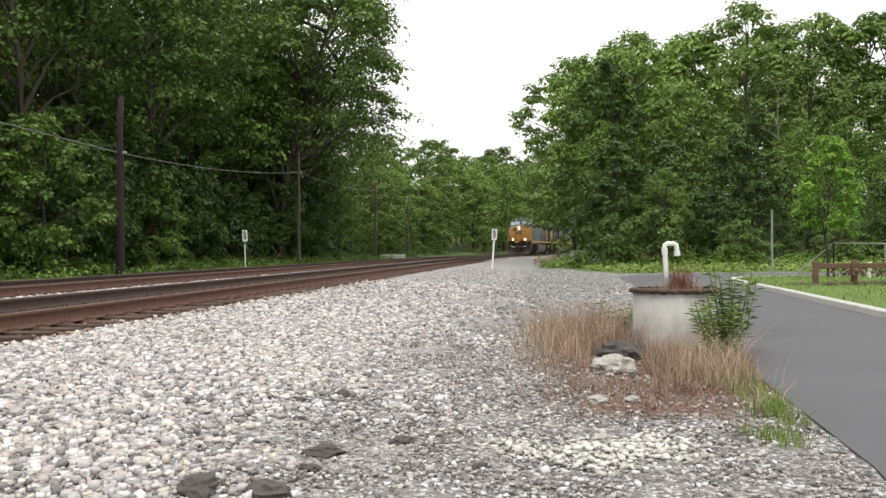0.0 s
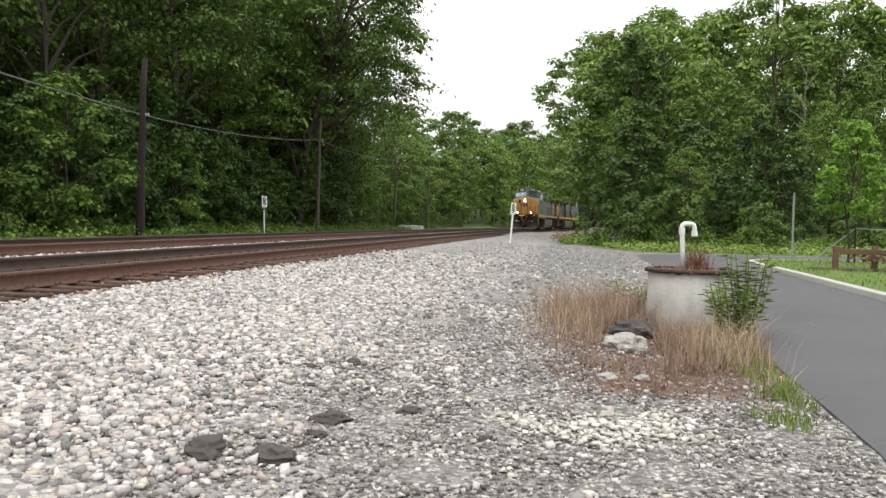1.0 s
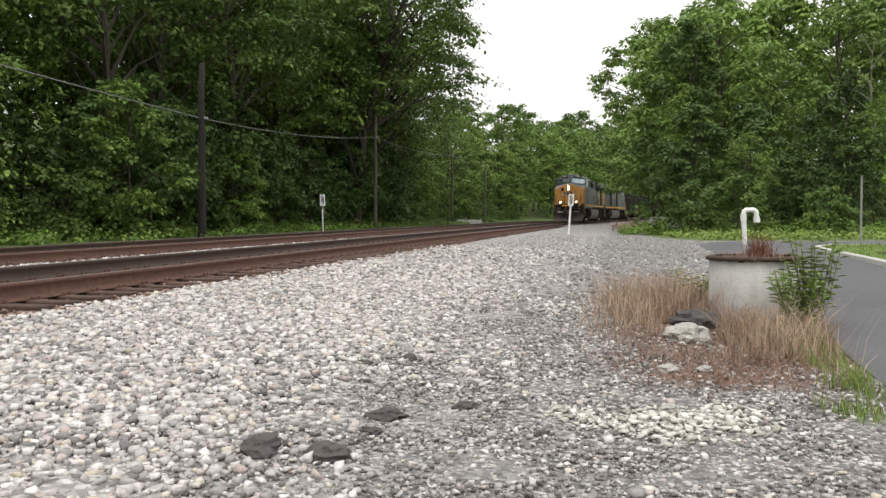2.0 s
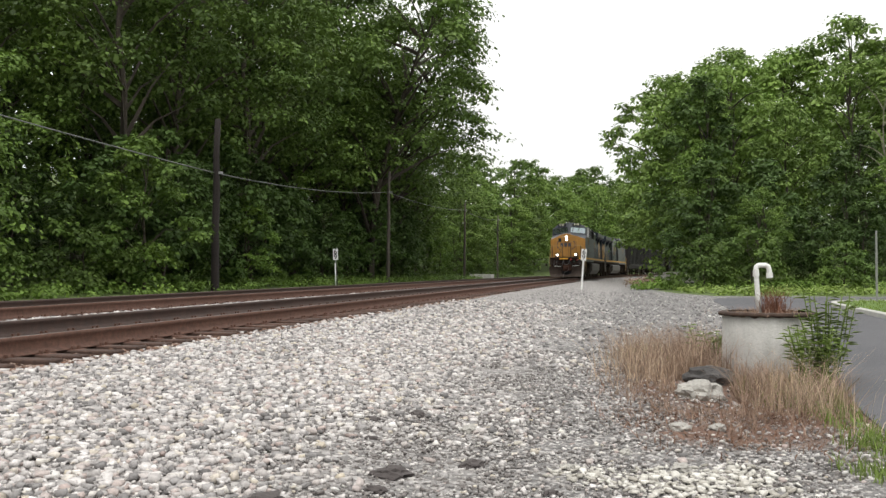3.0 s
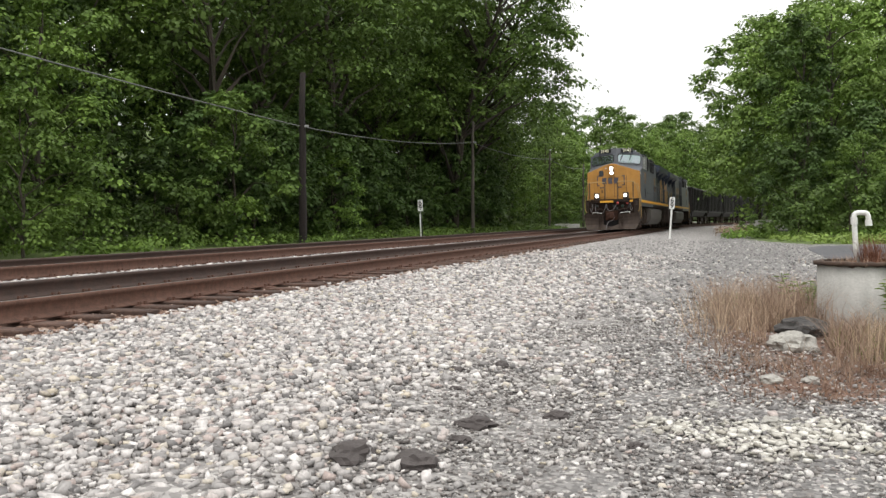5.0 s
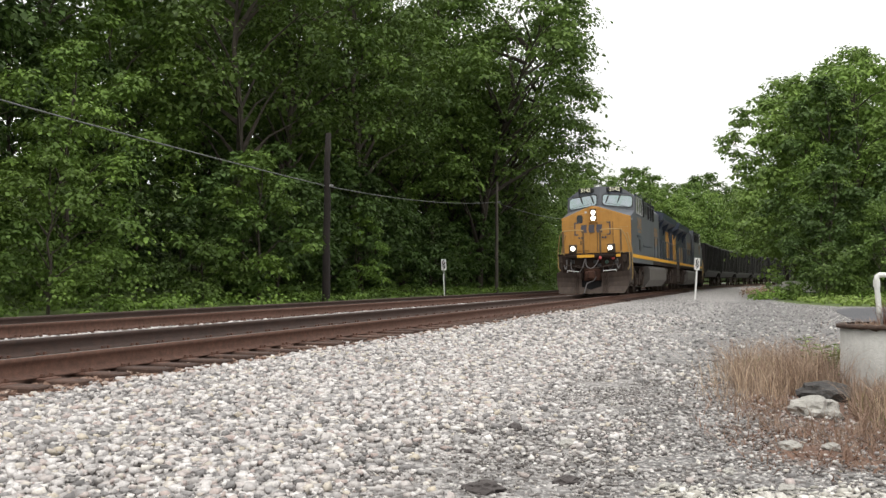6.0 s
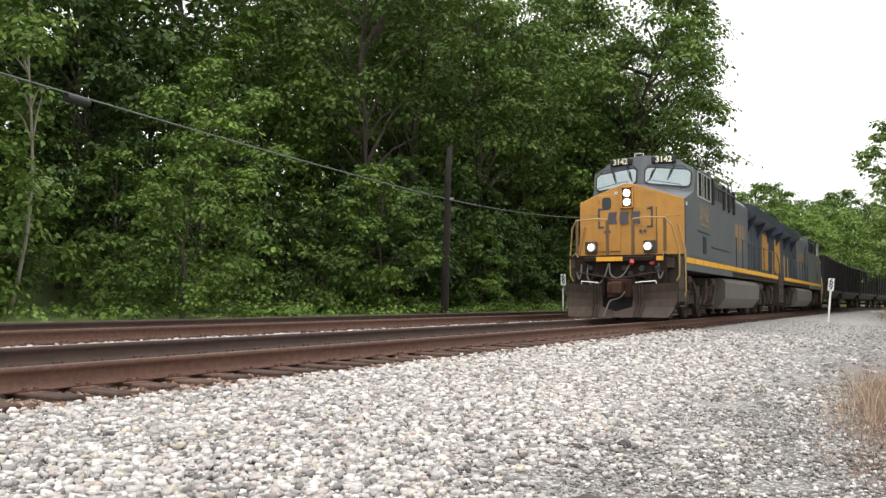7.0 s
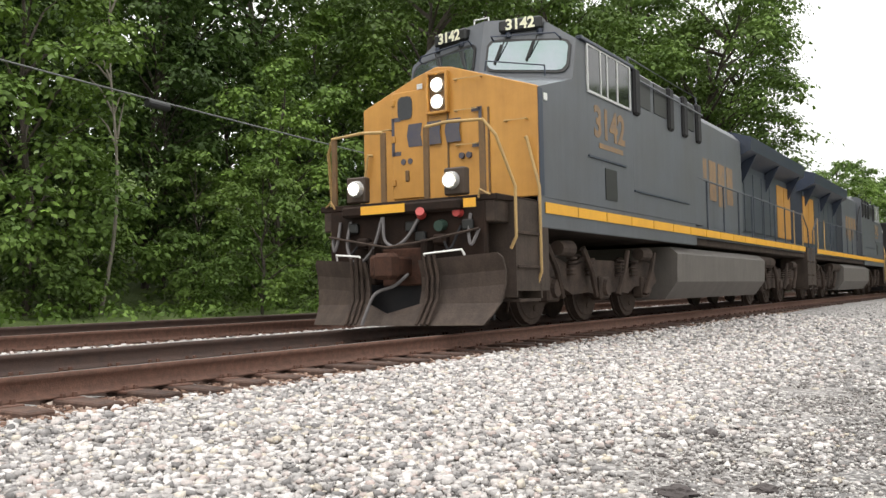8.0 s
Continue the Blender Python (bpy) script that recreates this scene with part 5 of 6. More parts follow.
pts, d = scatter(rng, 15000, -3, 3.4, 2.6, 9, lambda x, y, d: 0.7 * fine_zone(x, y, d))
stones("pale_chips", pts, 0.012 + 0.022 * rng.random(len(pts)) ** 2, M_STONE, rng, "pale angular chips strewn over the fine gravel", 0.2, (0.35, 0.8))
# pale patch of broken limestone
pts, d = scatter(rng, 7000, 0.0, 1.6, 4.1, 5.3, lambda x, y, d: np.clip(1.15 - 0.8 * np.hypot((x - 0.74 - 0.12 * np.sin(9 * y)) / 0.5, (y - 4.66 - 0.1 * np.sin(7 * x)) / 0.3), 0, 0.55))
stones("limestone_chips", pts, 0.01 + 0.04 * rng.random(len(pts)) ** 3, M_LIME, rng, "patch of pale yellowish crushed limestone", 0.12, (0.3, 0.6))


def lump(name, x, y, sx, sy, sz, mat, label, seed, category="rock"):
    """A worn rock: a dented, flattened block."""
    bm = bmesh.new()
    bmesh.ops.create_icosphere(bm, subdivisions=3, radius=0.5)
    noise_seed = Vector((seed * 3.7, seed * 1.3, 0))
    for v in bm.verts:
        q = v.co.normalized()
        k = 1 + 0.35 * noise.noise(q * 1.6 + noise_seed) + 0.16 * noise.noise(q * 5 + noise_seed) + 0.06 * noise.noise(q * 13 + noise_seed)
        b = v.co * (k * 1.05 + 0.22 * noise.noise(q * 3.1 - noise_seed))
        v.co = Vector((b.x * sx, b.y * sy, b.z * sz))
    ob = part(name, bm, mat)
    ob.matrix_basis = pose(x, y, float(ground_z(x, y)) + sz * 0.2, 0, 0, seed * 40)
    return tagged(ob, label, category)


M_ROCK = material("pale_rock", (0.47, 0.45, 0.41), 0.95, 0, (0.26, 0.25, 0.23), 7, 0.9, 0.8, 40)
M_DROCK = material("dark_rock", (0.09, 0.085, 0.082), 0.95, 0, (0.035, 0.033, 0.032), 9, 0.9, 0.9, 40)

lump("rock", 1.36, 7.85, 0.42, 0.3, 0.2, M_ROCK, "pale grey weathered rock among dry grass", 3)
lump("rock", 1.62, 8.7, 0.46, 0.34, 0.24, M_DROCK, "dark broken rock beside the concrete ring", 5)
for k, (x, y, q) in enumerate(((-0.86, 6.45, 0.13), (-1.13, 6.15, 0.10), (-0.75, 4.6, 0.18), (-0.36, 4.88, 0.14), (-1.2, 3.86, 0.24), (-0.9, 3.84, 0.22), (-0.78, 4.3, 0.1), (-1.02, 5.5, 0.09), (0.05, 4.35, 0.08))):
    lump("asphalt_lump", x, y, q * 1.05, q * 0.7, q * 0.42, M_SLAG, "dark broken lump of old asphalt on the gravel", 7 + k, "debris")
for k, (x, y, q) in enumerate(((-0.45, 5.95, 0.13), (0.95, 6.2, 0.15), (1.2, 6.25, 0.12), (0.15, 4.9, 0.1), (0.75, 4.95, 0.12), (0.5, 5.35, 0.09))):
    lump("pale_stone", x, y, q, q * 0.8, q * 0.5, M_ROCK, "loose pale stone on the gravel lot", 20 + k, "rock")


# ---- the concrete ring with its bent pipe ----


def well_ring():
    root = empty("concrete_ring", pose(2.4, 9.75, float(ground_z(2.4, 9.75)) - 0.03))
    bm = bmesh.new()
    rings = [(0.46, -0.1), (0.455, 0.12), (0.45, 0.63), (0.4, 0.65), (0.38, 0.6), (0.38, 0.45)]
    vs = [[bm.verts.new((r * math.cos(6.2832 * k / 48) * (1 + 0.004 * math.sin(k * 3)), r * math.sin(6.2832 * k / 48), z)) for k in range(48)] for r, z in rings]
    for a, b in zip(vs, vs[1:]):
        for k in range(48):
            bm.faces.new((a[k], a[(k + 1) % 48], b[(k + 1) % 48], b[k]))
    part("wall", bm, M_CONC, root, smooth=True)
    bm = bmesh.new()
    vs = [[bm.verts.new((r * math.cos(6.2832 * k / 48) * (1 + 0.012 * math.sin(k * 1.7)), r * math.sin(6.2832 * k / 48) * (1 + 0.01 * math.sin(k * 2.3)), z + 0.006 * math.sin(k * 2.9))) for k in range(48)] for r, z in ((0.452, 0.635), (0.482, 0.64), (0.484, 0.672), (0.4, 0.68))]
    for a, b in zip(vs, vs[1:]):
        for k in range(48):
            bm.faces.new((a[k], a[(k + 1) % 48], b[(k + 1) % 48], b[k]))
    part("rim", bm, M_RIM, root, "dark rusty rim", smooth=True)
    bm = bmesh.new()
    bmesh.ops.create_circle(bm, cap_ends=True, segments=32, radius=0.42, matrix=pose(0, 0, 0.66))
    part("soil_fill", bm, M_MULCH, root, "soil filling the ring")
    bm = boxed(-0.43, -0.2, -0.42, -0.36, 0.55, 0.59, 0.006, pose(0, 0.05, 0, 0, 12, 8))
    part("rust_stain", bm, M_RUSTDARK, root)
    return tagged(root, "weathered pale concrete ring with a rusty rim, filled with soil", "concrete ring")


well_ring()


def vent_pipe():
    x, y = 2.29, 9.62
    root = empty("vent_pipe", pose(x, y, 0.17))
    pts = [(0, 0, 0), (-0.015, 0, 0.22), (-0.03, 0, 0.47), (-0.025, 0, 0.5), (0.0, 0, 0.515), (0.07, 0, 0.515), (0.095, 0, 0.5), (0.102, 0, 0.47), (0.108, 0, 0.4)]
    part("pipe", pipe(bmesh.new(), pts, 0.026, 12), M_WHITE, root, smooth=True)
    part("collar", rod(bmesh.new(), (0.104, 0, 0.44), (0.109, 0, 0.385), 0.033, 0.033, 12), M_WHITE, root)
    part("elbow_collar", rod(bmesh.new(), (-0.027, 0, 0.4), (-0.031, 0, 0.47), 0.033, 0.033, 12), M_WHITE, root)
    return tagged(root, "white plastic vent pipe bent over at its top", "pipe")


vent_pipe()


# ---- grasses ----


def blades(name, pts, tall, wide, mat, seed, label, bend=0.35):
    """Grass: each blade a narrow strip of two bent pieces with a pointed tip."""
    rng = np.random.default_rng(seed)
    n = len(pts)
    az = rng.uniform(0, 6.2832, n)
    h = np.asarray(tall) * rng.uniform(0.25, 1.35, n)
    w = wide * rng.uniform(0.6, 1.4, n)
    b = bend * rng.normal(1, 0.7, n) * h
    d = np.stack([np.cos(az), np.sin(az), np.zeros(n)], 1)
    az2 = az + rng.normal(1.57, 0.7, n)
    s = np.stack([np.cos(az2), np.sin(az2), np.zeros(n)], 1)
    up = np.array([0, 0, 1.0])
    p0 = pts
    p1 = pts + up * (h * 0.55)[:, None] + d * (b * 0.3)[:, None]
    p2 = pts + up * h[:, None] + d * b[:, None]
    v = np.stack([p0 - s * w[:, None], p0 + s * w[:, None], p1 + s * (w * 0.8)[:, None], p1 - s * (w * 0.8)[:, None], p2 + s * (w * 0.15)[:, None], p2 - s * (w * 0.15)[:, None]], 1).reshape(-1, 3)
    f = np.array([(0, 1, 2, 3), (3, 2, 4, 5)])[None] + 6 * np.arange(n)[:, None, None]
    return tagged(fast(name, v, f.reshape(-1, 4), mat), label, "grass", kind="stuff")


def tufts(rng, centres, per, spread_r):
    c = np.repeat(np.asarray(centres, float), per, 0)
    c = c + rng.normal(0, spread_r, c.shape)
    z = ground_z(c[:, 0], c[:, 1])
    return np.stack([c[:, 0], c[:, 1], z], 1)


M_STRAW = leaf_material("straw_stalk", (0.6, 0.48, 0.36), (0.44, 0.32, 0.22))
M_LITTER = leaf_material("litter_russet", (0.27, 0.165, 0.115), (0.15, 0.085, 0.06))
M_OLIVE = leaf_material("grass_olive", (0.26, 0.27, 0.1), (0.2, 0.18, 0.08))
rg = np.random.default_rng(77)


def ring_free(p):
    return p[((np.abs(p[:, 0] - 1.3) > 0.26) | (np.abs(p[:, 1] - 7.45) > 0.42)) & ((np.abs(p[:, 0] - 1.42 - 0.12 * (p[:, 1] - 7.85)) > 0.24) | (np.abs(p[:, 1] - 8.0) > 0.85)) & (np.hypot(p[:, 0] - 2.4, p[:, 1] - 9.75) > 0.5) & (p[:, 0] < road_edge(p[:, 1]) - 0.06)]


def foot_of_ring(x, y):
    """The grass stays short where it meets the ring's near side."""
    return np.where((x > 1.7) & (y > 7.5) & (y < 9.7), np.clip(0.2 + 0.75 * (9.2 - y) / 1.7, 0.2, 1), 1.0)


cs = [(x, y) for x, y in zip(rg.uniform(0.4, 3.9, 1500), rg.uniform(5.2, 11.5, 1500)) if rg.random() < weeds_at(x, y) ** 1.3]
_g = ring_free(tufts(rg, cs, 10, 0.075))
blades("dry_grass", _g, 0.05 + 0.36 * np.clip(weeds_at(_g[:, 0], _g[:, 1] - 0.5), 0, 1) * (0.75 + 0.4 * np.sin(_g[:, 0] * 5) * np.sin(_g[:, 1] * 4 + 1)) * foot_of_ring(_g[:, 0], _g[:, 1]), 0.0027, M_DRY, 78, "tall dry brown grass round the concrete ring", 0.75)
back = [(rg.uniform(0.85, 1.9) + 0.05 * k / 70, rg.uniform(8.9, 11.4)) for k in range(210)]
blades("dry_grass", ring_free(tufts(rg, back, 11, 0.08)), 0.36, 0.0027, M_DRY, 85, "taller pinkish dry grass behind the rocks", 0.6)
cs2 = [c for c in cs if rg.random() < 0.45 and (c[0] < 1.65 and c[1] > 8.2 or c[1] > 10.2 or 1.75 < c[0] < 2.25 and c[1] < 7.7)]
blades("dry_grass", ring_free(tufts(rg, cs2, 13, 0.06)), 0.4, 0.0021, M_STRAW, 79, "thin seed stalks of dead grass", 0.5)
litter = tufts(rg, cs + [(rg.uniform(0.6, 2.1), rg.uniform(5.5, 7.0)) for k in range(90)], 8, 0.14)
blades("dead_litter", ring_free(litter), 0.045, 0.005, M_LITTER, 80, "flattened dead grass on the ground", 2.6)
green = [(2.25 + rg.normal(0, 0.18), 6.9 + rg.normal(0, 0.45)) for k in range(60)] + [(2.2, 5.9 + 0.1 * k) for k in range(5)] + [(1.75 + rg.normal(0, 0.07), 4.9 + rg.normal(0, 0.12)) for k in range(14)] + [(2.05 + rg.normal(0, 0.08), 5.6 + rg.normal(0, 0.25)) for k in range(26)] + [(1.55 + rg.normal(0, 0.2), 11.6 + rg.normal(0, 0.5)) for k in range(120)] + [(2.7 + rg.normal(0, 0.2), 9.0 + rg.normal(0, 0.4)) for k in range(50)] + [(1.95 + rg.normal(0, 0.12), 7.4 + rg.normal(0, 0.15)) for k in range(12)]
blades("green_grass", ring_free(tufts(rg, [(2.35 + rg.normal(0, 0.3), 7.9 + rg.normal(0, 0.4)) for k in range(70)], 9, 0.08)), 0.17, 0.0035, M_OLIVE, 86, "olive green grass among the dead stalks", 0.5)
blades("green_grass", ring_free(tufts(rg, green, 12, 0.06)), 0.085, 0.004, M_GRASS, 81, "fresh green grass beside the asphalt edge", 0.5)
top = np.stack([2.4 + rg.normal(0, 0.17, 500), 9.7 + rg.normal(0, 0.15, 500), np.full(500, 0.17)], 1)
blades("ring_weeds", top, 0.07, 0.003, M_DRY, 82, "dead weeds growing in the soil of the ring", 0.5)
top = np.stack([2.43 + rg.normal(0, 0.06, 260), 9.6 + rg.normal(0, 0.06, 260), np.full(260, 0.17)], 1)
blades("ring_weeds", top, 0.24, 0.003, material("russet_weed", (0.2, 0.085, 0.05), 0.9), 83, "russet dead weed on the ring", 0.35)
lw = np.stack([rg.uniform(5.8, 20, 13000), rg.uniform(9, 31, 13000)], 1)
lw = lw[(lw[:, 0] > np.interp(lw[:, 1], [p[1] for p in ROAD_RIGHT[:14]], [p[0] for p in ROAD_RIGHT[:14]]) + 0.25)]
blades("lawn_grass", np.stack([lw[:, 0], lw[:, 1], ground_z(lw[:, 0], lw[:, 1]) + 0.11], 1), 0.07, 0.012, M_GRASS, 84, "short mown grass blades", 0.4)


def leafy_weed(x, y, tall, stems, seed):
    root = empty("leafy_weed", pose(x, y, float(ground_z(x, y))))
    r = random.Random(seed)
    lv, lf = [], []
    for k in range(stems):
        top = Vector((r.uniform(-0.28, 0.28), r.uniform(-0.2, 0.2), tall * r.uniform(0.6, 1.0)))
        foot = Vector((top.x * 0.3, top.y * 0.3, -0.03))
        mid = foot.lerp(top, 0.5) + Vector((r.uniform(-0.03, 0.03), 0, 0))
        part("stem", pipe(bmesh.new(), [foot, mid, top], 0.005, 5), M_GRASS, root)
        n = 16
        for j in range(n):
            f = 0.25 + 0.75 * j / n
            p = foot.lerp(mid, f * 2) if f < 0.5 else mid.lerp(top, f * 2 - 1)
            a = j * 2.4 + k
            ln = 0.12 * (1.15 - 0.6 * abs(f - 0.55))
            d = Vector((math.cos(a), math.sin(a), 0.35))
            s = Vector((-math.sin(a), math.cos(a), 0))
            i0 = len(lv)
            lv += [p, p + d * ln * 0.5 + s * ln * 0.22, p + d * ln + Vector((0, 0, -0.03)), p + d * ln * 0.5 - s * ln * 0.22]
            lf.append((i0, i0 + 1, i0 + 2, i0 + 3))
    fast("leaves", [tuple(v) for v in lv], lf, M_GRASS, root)
    return tagged(root, "green leafy weed with upright stems beside the concrete ring", "weed")


leafy_weed(2.82, 9.15, 0.92, 16, 4)
leafy_weed(2.6, 8.75, 0.6, 12, 6)
leafy_weed(1.98, 10.4, 0.5, 6, 9)


# ---- mile signs, poles and cable ----


def mile_sign(x, y, z0, tall, lean, turn, twin):
    root = empty("mile_sign", pose(x, y, z0, 0, lean, turn))
    if twin:
        part("post", boxed(-0.06, 0.0, -0.03, 0.03, -0.2, tall * 0.62, 0.005), M_WHITE, root, "white post")
        part("post", boxed(0.02, 0.07, -0.02, 0.02, -0.2, tall * 0.62, 0.005), M_BLACK, root, "dark post")
        part("stem", boxed(-0.03, 0.03, -0.02, 0.02, tall * 0.5, tall, 0.005), M_GALV, root)
    else:
        part("post", boxed(-0.045, 0.045, -0.02, 0.02, -0.2, tall, 0.006), M_WHITE, root)
    plate = part("plate", boxed(-0.13, 0.13, -0.045, -0.025, tall - 0.58, tall, 0.004), M_WHITE, root)
    words("6", 0.36, pose(0, -0.05, tall - 0.16, 90, 0, 0), M_BLACK, plate, "digit", bold=0.012)
    words("9", 0.36, pose(0, -0.05, tall - 0.42, 90, 0, 0), M_BLACK, plate, "digit", bold=0.012)
    return tagged(root, "white milepost sign with black stacked digits on a slim post", "milepost", "mileposts")


mile_sign(2.38, 45.8, -0.26, 1.98, 4.0, -3, False)
mile_sign(-10.2, 46.0, -0.22, 1.98, -2.0, 12, True)


def pole(x, y, tall, r, mat, label):
    root = empty("utility_pole", pose(x, y, float(ground_z(x, y)), 0, 0.3, 0))
    bm = bmesh.new()
    pts = [Vector((0.01 * i * (i % 2), 0, -0.4 + (tall + 0.4) * i / 5)) for i in range(6)]
    limb(bm, pts, [r * (1 - 0.07 * i) for i in range(6)], 12)
    part("shaft", bm, mat, root, smooth=True)
    part("cable_clamp", boxed(-0.05, 0.25, -0.06, 0.06, CABLE.get((x, y), tall - 0.4) - float(ground_z(x, y)) - 0.05, CABLE.get((x, y), tall - 0.4) - float(ground_z(x, y)) + 0.05, 0.01), M_GALV, root)
    return tagged(root, label, "utility pole", "poles along the line")


POLES = [(-15.3, 8.0), (-12.0, 33.0), (-9.45, 58.0), (-6.45, 84.0), (-4.15, 104.0)]
CABLE = dict(zip(POLES, (5.15, 4.32, 5.75, 6.3, 6.5)))
for (x, y), tall, r, mat, label in zip(POLES, (8, 6.6, 7.3, 7.2, 7.2), (0.17, 0.165, 0.125, 0.12, 0.12), (M_POLEDARK, M_POLEDARK, M_POLE, M_POLE, M_POLE), ("dark creosoted wooden utility pole", "thick dark creosoted wooden pole among the trees", "weathered grey wooden pole beside the tracks", "slim weathered wooden pole in the distance", "slim weathered wooden pole in the distance")):
    pole(x, y, tall, r, mat, label)


def cable(a, b, sag, r):
    pa, pb = Vector((*a, CABLE[a])), Vector((*b, CABLE[b]))
    pts = [pa.lerp(pb, k / 24) - Vector((0, 0, sag * 4 * (k / 24) * (1 - k / 24))) for k in range(25)]
    return tagged(part("overhead_cable", pipe(bmesh.new(), pts, r, 5), M_WIRE), "thin black overhead cable strung between wooden poles", "cable", "cables"), pts


spans = [cable(a, b, s, r) for a, b, s, r in zip(POLES, POLES[1:], (0.12, 0.3, 0.3, 0.3), (0.02, 0.02, 0.022, 0.022))]
_p = spans[0][1][7]
_q = spans[0][1][8]
_m = _p.lerp(_q, 0.3)
_dv = (_q - _p).normalized()
tagged(part("cable_splice", rod(bmesh.new(), _m - _dv * 0.3 - Vector((0, 0, 0.1)), _m + _dv * 0.3 - Vector((0, 0, 0.1)), 0.1, 0.1, 12), M_BLACK), "black splice case hanging on the cable", "cable splice")

# ---- the lawn's things ----
young = tree("young_tree", "young street tree with fresh green leaves on the lawn", 4.75, 1.15, 1.15, 18, 7, 46, 0.12, M_YOUNG, 41, (0.1, 0), 0.045, M_BARK, "lawn trees")
young.matrix_basis = pose(12.3, 29.0, float(ground_z(12.3, 29.0)) + 0.1)
bm = boxed(-0.03, 0.03, -0.02, 0.02, -0.3, 2.25, 0.004)
sp = empty("steel_post", pose(10.65, 29.4, float(ground_z(10.65, 29.4)) + 0.08))
part("shaft", bm, M_GALV, sp)
part("bolt", boxed(-0.01, 0.01, -0.03, -0.02, 2.1, 2.13), M_GALV, sp)
tagged(sp, "bare grey galvanised sign post on the lawn", "post")


def low_fence():
    root = empty("rail_fence", pose(9.75, 23.8, float(ground_z(9.75, 23.8)) + 0.1, 0, 0, -12))
    for k in range(9):
        part("post", boxed(k * 0.95 - 0.07, k * 0.95 + 0.07, -0.07, 0.07, -0.2, 0.62 + 0.03 * (k % 2), 0.012), M_WOOD, root)
    for k in range(8):
        part("rail", boxed(k * 0.95 + 0.02, k * 0.95 + 0.93, -0.04, 0.04, 0.42, 0.56, 0.012), M_WOOD, root)
    return tagged(root, "low brown wooden rail fence round a planting bed", "fence")


low_fence()
bed = bmesh.new()
bmesh.ops.create_circle(bed, cap_ends=True, segments=28, radius=1, matrix=pose(12.6, 24.0, float(ground_z(12.6, 24)) + 0.125) @ Matrix.Diagonal((3.6, 1.2, 1, 1)))
tagged(part("planting_bed", bed, M_MULCH), "bed of dark bark mulch", "planting bed", kind="structure")
rb = np.random.default_rng(55)
_bp = np.stack([rb.uniform(10.4, 15.6, 26), rb.uniform(23.3, 24.6, 26), np.full(26, LOT + 0.4)], 1)
clumps("bed_plants", _bp, rb.uniform(0.22, 0.42, 26), 0.9, 60, 0.08, leaf_material("leaf_russet", (0.13, 0.10, 0.05), (0.10, 0.055, 0.035)), 56, "low russet and green plants in the mulch bed")
hr = empty("pipe_railing", pose(12.75, 29.6, float(ground_z(12.75, 29.6)) + 0.1))
part("top_rail", pipe(bmesh.new(), [(-1.5, 0, -0.1), (0.0, 0, 1.12), (7.0, 0, 0.98)], 0.025), M_GALV, hr)
for x in (0.0, 1.7, 3.4, 5.1):
    part("post", rod(bmesh.new(), (x, 0, -0.2), (x, 0, 1.12 - x * 0.02), 0.035, 0.035, 8), M_BLACK if x < 1 else M_GALV, hr)
tagged(hr, "grey steel pipe railing beyond the lawn", "railing")
wp = part("marker_post", boxed(-0.06, 0.06, -0.04, 0.04, -0.2, 0.5, 0.01), M_WHITE)
wp.matrix_basis = pose(13.55, 28.8, float(ground_z(13.55, 28.8)) + 0.1)
tagged(wp, "short white marker post on the lawn", "post")
# culvert slab by the wood
cb = empty("culvert_slab", pose(8.9, 57.5, float(ground_z(8.9, 57.5)), 0, 0, 8))
bm = bmesh.new()
prism(bm, [(-0.8, -0.3), (0.9, -0.3), (0.75, 0.25), (0.35, 0.72), (-0.75, 0.75)], -0.9, 0.9, "y")
part("slab", bm, M_CONC, cb)
part("footing", boxed(-0.9, 1.3, -1.0, -0.88, -0.3, 0.12, 0.02), M_DROCK, cb)
tagged(cb, "grey concrete culvert slab at the edge of the wood", "culvert")


def snag(x, y, s=1.0):
    root = empty("dead_snag", pose(x, y, float(ground_z(x, y))) @ Matrix.Diagonal((s, s, s, 1)))
    bm = bmesh.new()
    t = [Vector((0.35 * math.sin(k * 0.5) + 0.06 * k, 0, k * 0.9)) for k in range(12)]
    stem = limb(bm, t, [0.06 * (1 - k / 14) for k in range(12)], 7)
    r = random.Random(3)
    for k in range(9):
        b = t[5 + k % 6]
        e = b + Vector((r.uniform(-1.3, 1.3), r.uniform(-0.4, 0.4), r.uniform(0.5, 1.6)))
        limb(bm, [b, b.lerp(e, 0.5) + Vector((0, 0, 0.15)), e], [0.035, 0.024, 0.01], 5, stem)
    part("trunk", bm, material("bleached_wood", (0.26, 0.23, 0.19), 0.9, 0, (0.16, 0.14, 0.115), 5, 0.8), root)
    return tagged(root, "bare bleached dead tree among the green wood", "dead tree")


snag(22.6, 61.5, 1.15)
snag(-17.6, 17.2, 0.95)

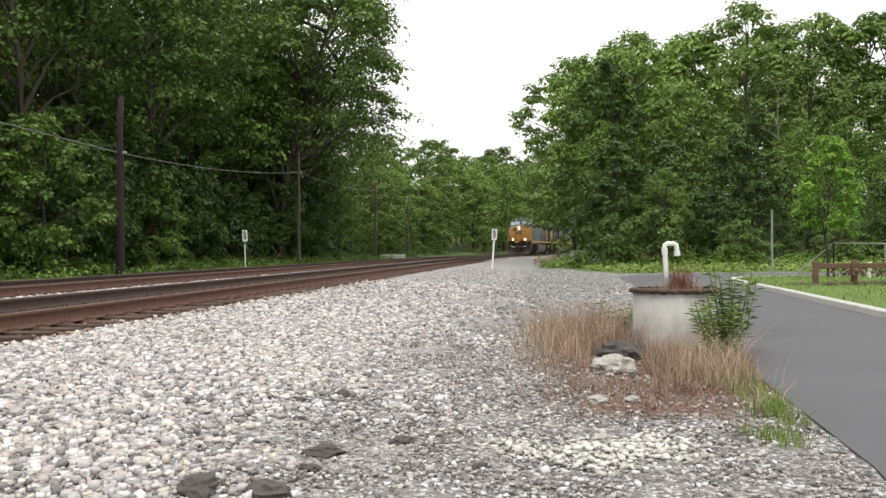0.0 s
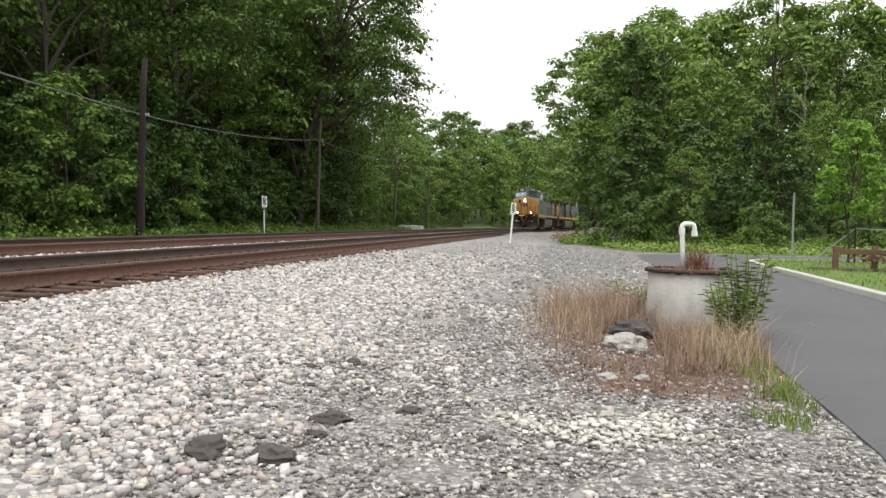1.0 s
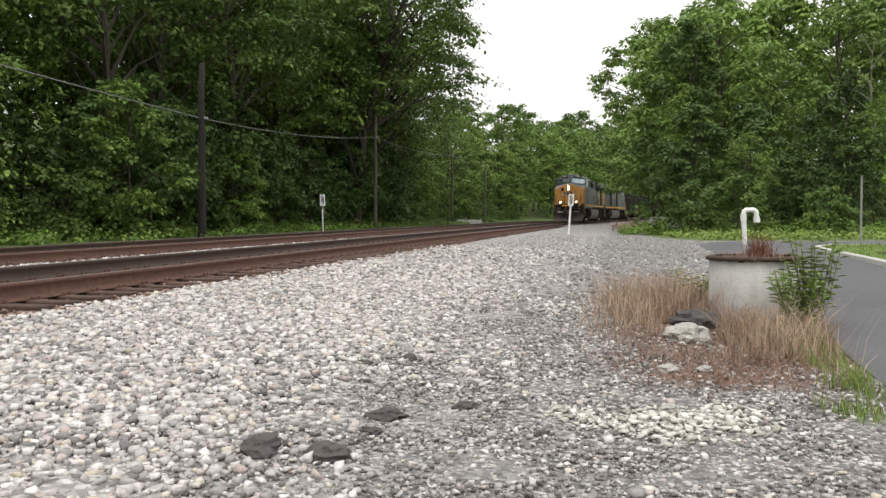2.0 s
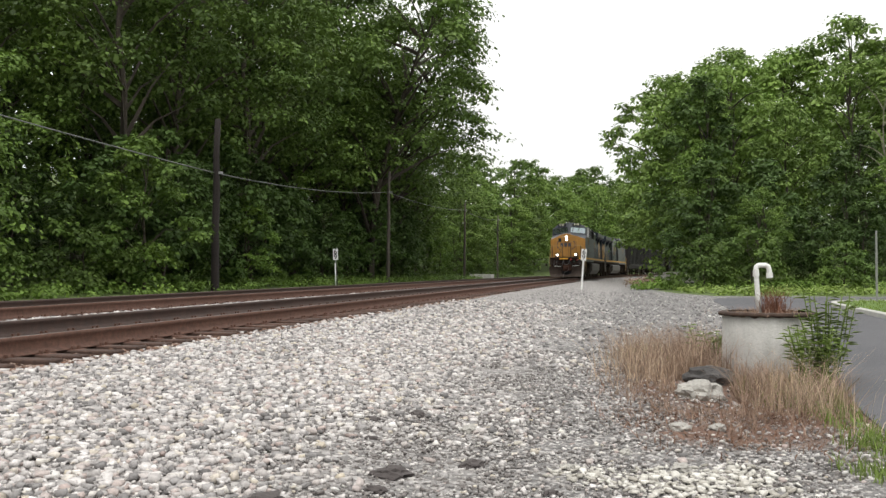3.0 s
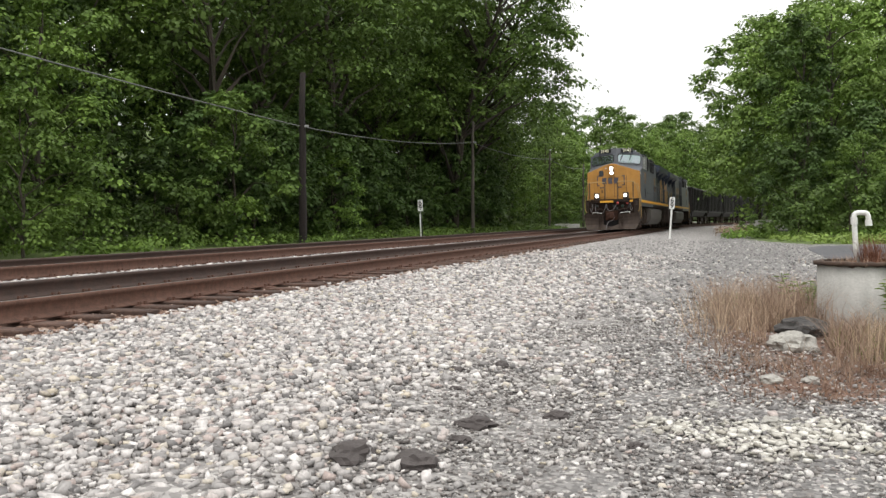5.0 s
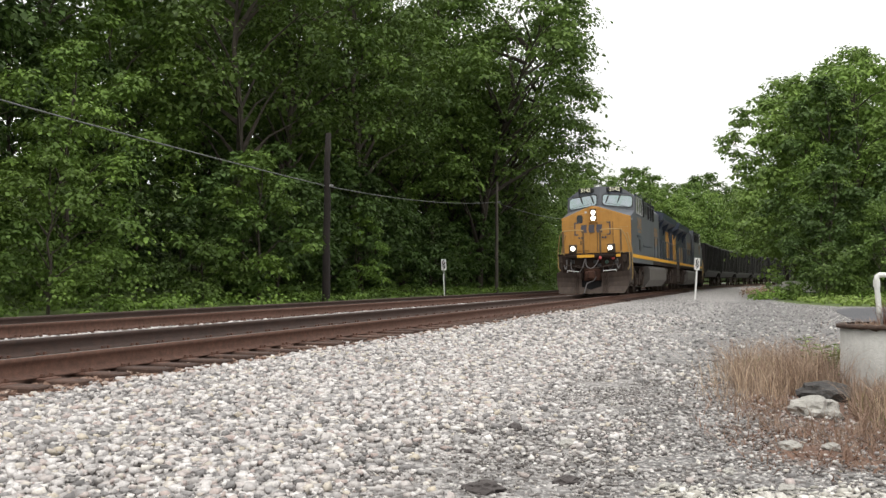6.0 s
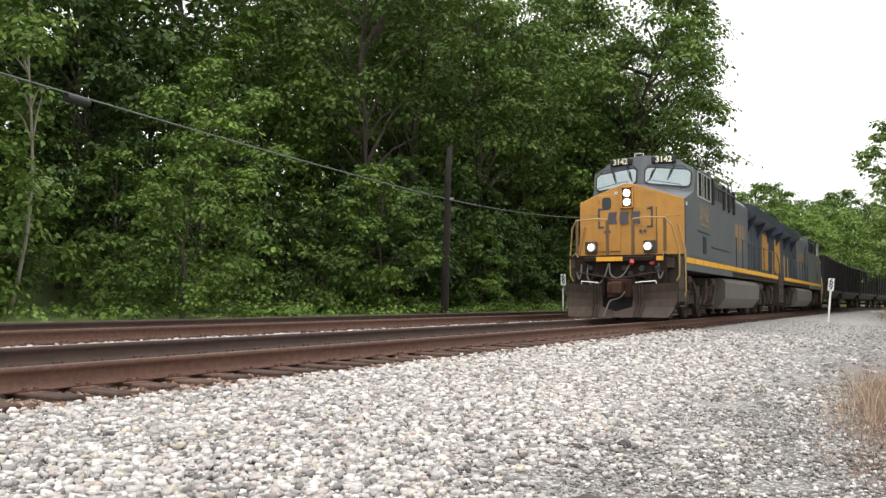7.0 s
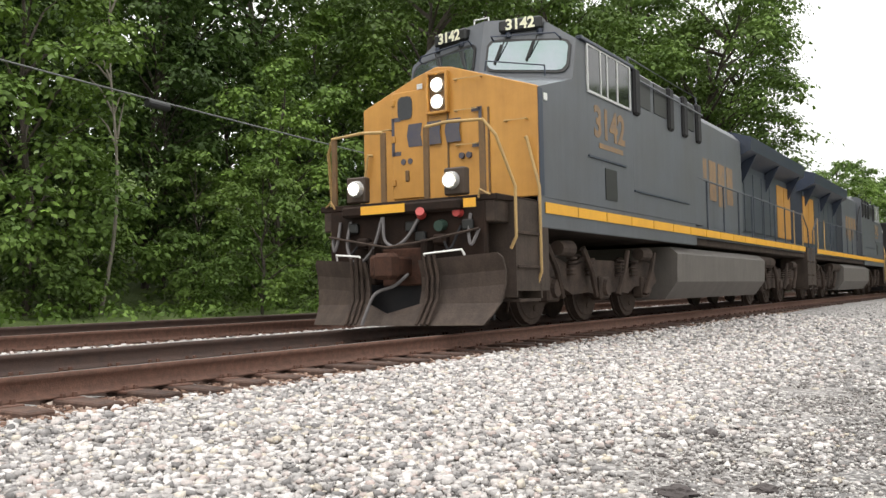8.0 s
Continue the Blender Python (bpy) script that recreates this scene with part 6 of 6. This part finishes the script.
pad = part("concrete_pad", boxed(-1.1, 1.1, -0.8, 0.8, -0.3, 0.45, 0.03), M_CONC)
pad.matrix_basis = pose(-5.15, 90.0, float(ground_z(-5.15, 90.0)), 0, 0, -8)
tagged(pad, "low pale concrete pad beyond the far track", "concrete pad")
_rd = np.random.default_rng(91)
_bx = np.stack([_rd.uniform(6.0, 7.4, 16), _rd.uniform(56.5, 60, 16), np.zeros(16)], 1)
_bx[:, 2] = ground_z(_bx[:, 0], _bx[:, 1]) + 0.25
clumps("dry_brush", _bx, _rd.uniform(0.3, 0.6, 16), 0.9, 60, 0.14, M_DRY, 92, "dry brown brush at the foot of the wood")

# ---- the train's run ----
NOSE_T, NOSE_L = [r[0] for r in TRAIN_ROWS], [r[1] for r in TRAIN_ROWS]


def nose_at(t):
    """Metres along the line at which the leader's nose stands."""
    return float(np.interp(t, NOSE_T, NOSE_L))


def ride(l, back, front_pivot, rear_pivot, turned=False):
    """The pose of a vehicle whose front lies back metres behind the nose, on its two pivots."""
    a, b = track(l + back + front_pivot, 0.7525), track(l + back + rear_pivot, 0.7525)
    heading = math.degrees(math.atan2(b[0] - a[0], b[1] - a[1]))
    ux, uy = (b[0] - a[0]), (b[1] - a[1])
    q = math.hypot(ux, uy)
    ux, uy = ux / q, uy / q
    m = pose(a[0] - ux * front_pivot, a[1] - uy * front_pivot, CANT / 2, 0, math.degrees(CANT / 1.505), 180 - heading)
    return m


def motions():
    ts = [k * 0.25 for k in range(33)]
    walk(lead, [(t, ride(nose_at(t), 0, 3.0, 16.6)) for t in ts])
    walk(second, [(t, ride(nose_at(t), 20.9, 3.0, 16.6) @ pose(0, -20.0, 0, 0, 0, 180)) for t in ts])
    for k, car in enumerate(cars):
        walk(car, [(t, ride(nose_at(t), 43.4 + 15.0 * k, 2.0, 12.8)) for t in ts])
    steps = [k / 30 for k in range(241)]
    for sets, way in ((lead_wheels, 1), (second_wheels, -1)):
        for w in sets:
            p = w.matrix_basis.translation.copy()
            walk(w, [(t, pose(*p, math.degrees(way * (nose_at(t) - NOSE_L[0]) / 0.53), 0, 0)) for t in steps])
    for car in cars[:3]:
        for w in [o for o in car.children if o.name.startswith("wheelset")]:
            p = w.matrix_basis.translation.copy()
            walk(w, [(t, pose(*p, math.degrees((nose_at(t) - NOSE_L[0]) / 0.46), 0, 0)) for t in steps])


motions()
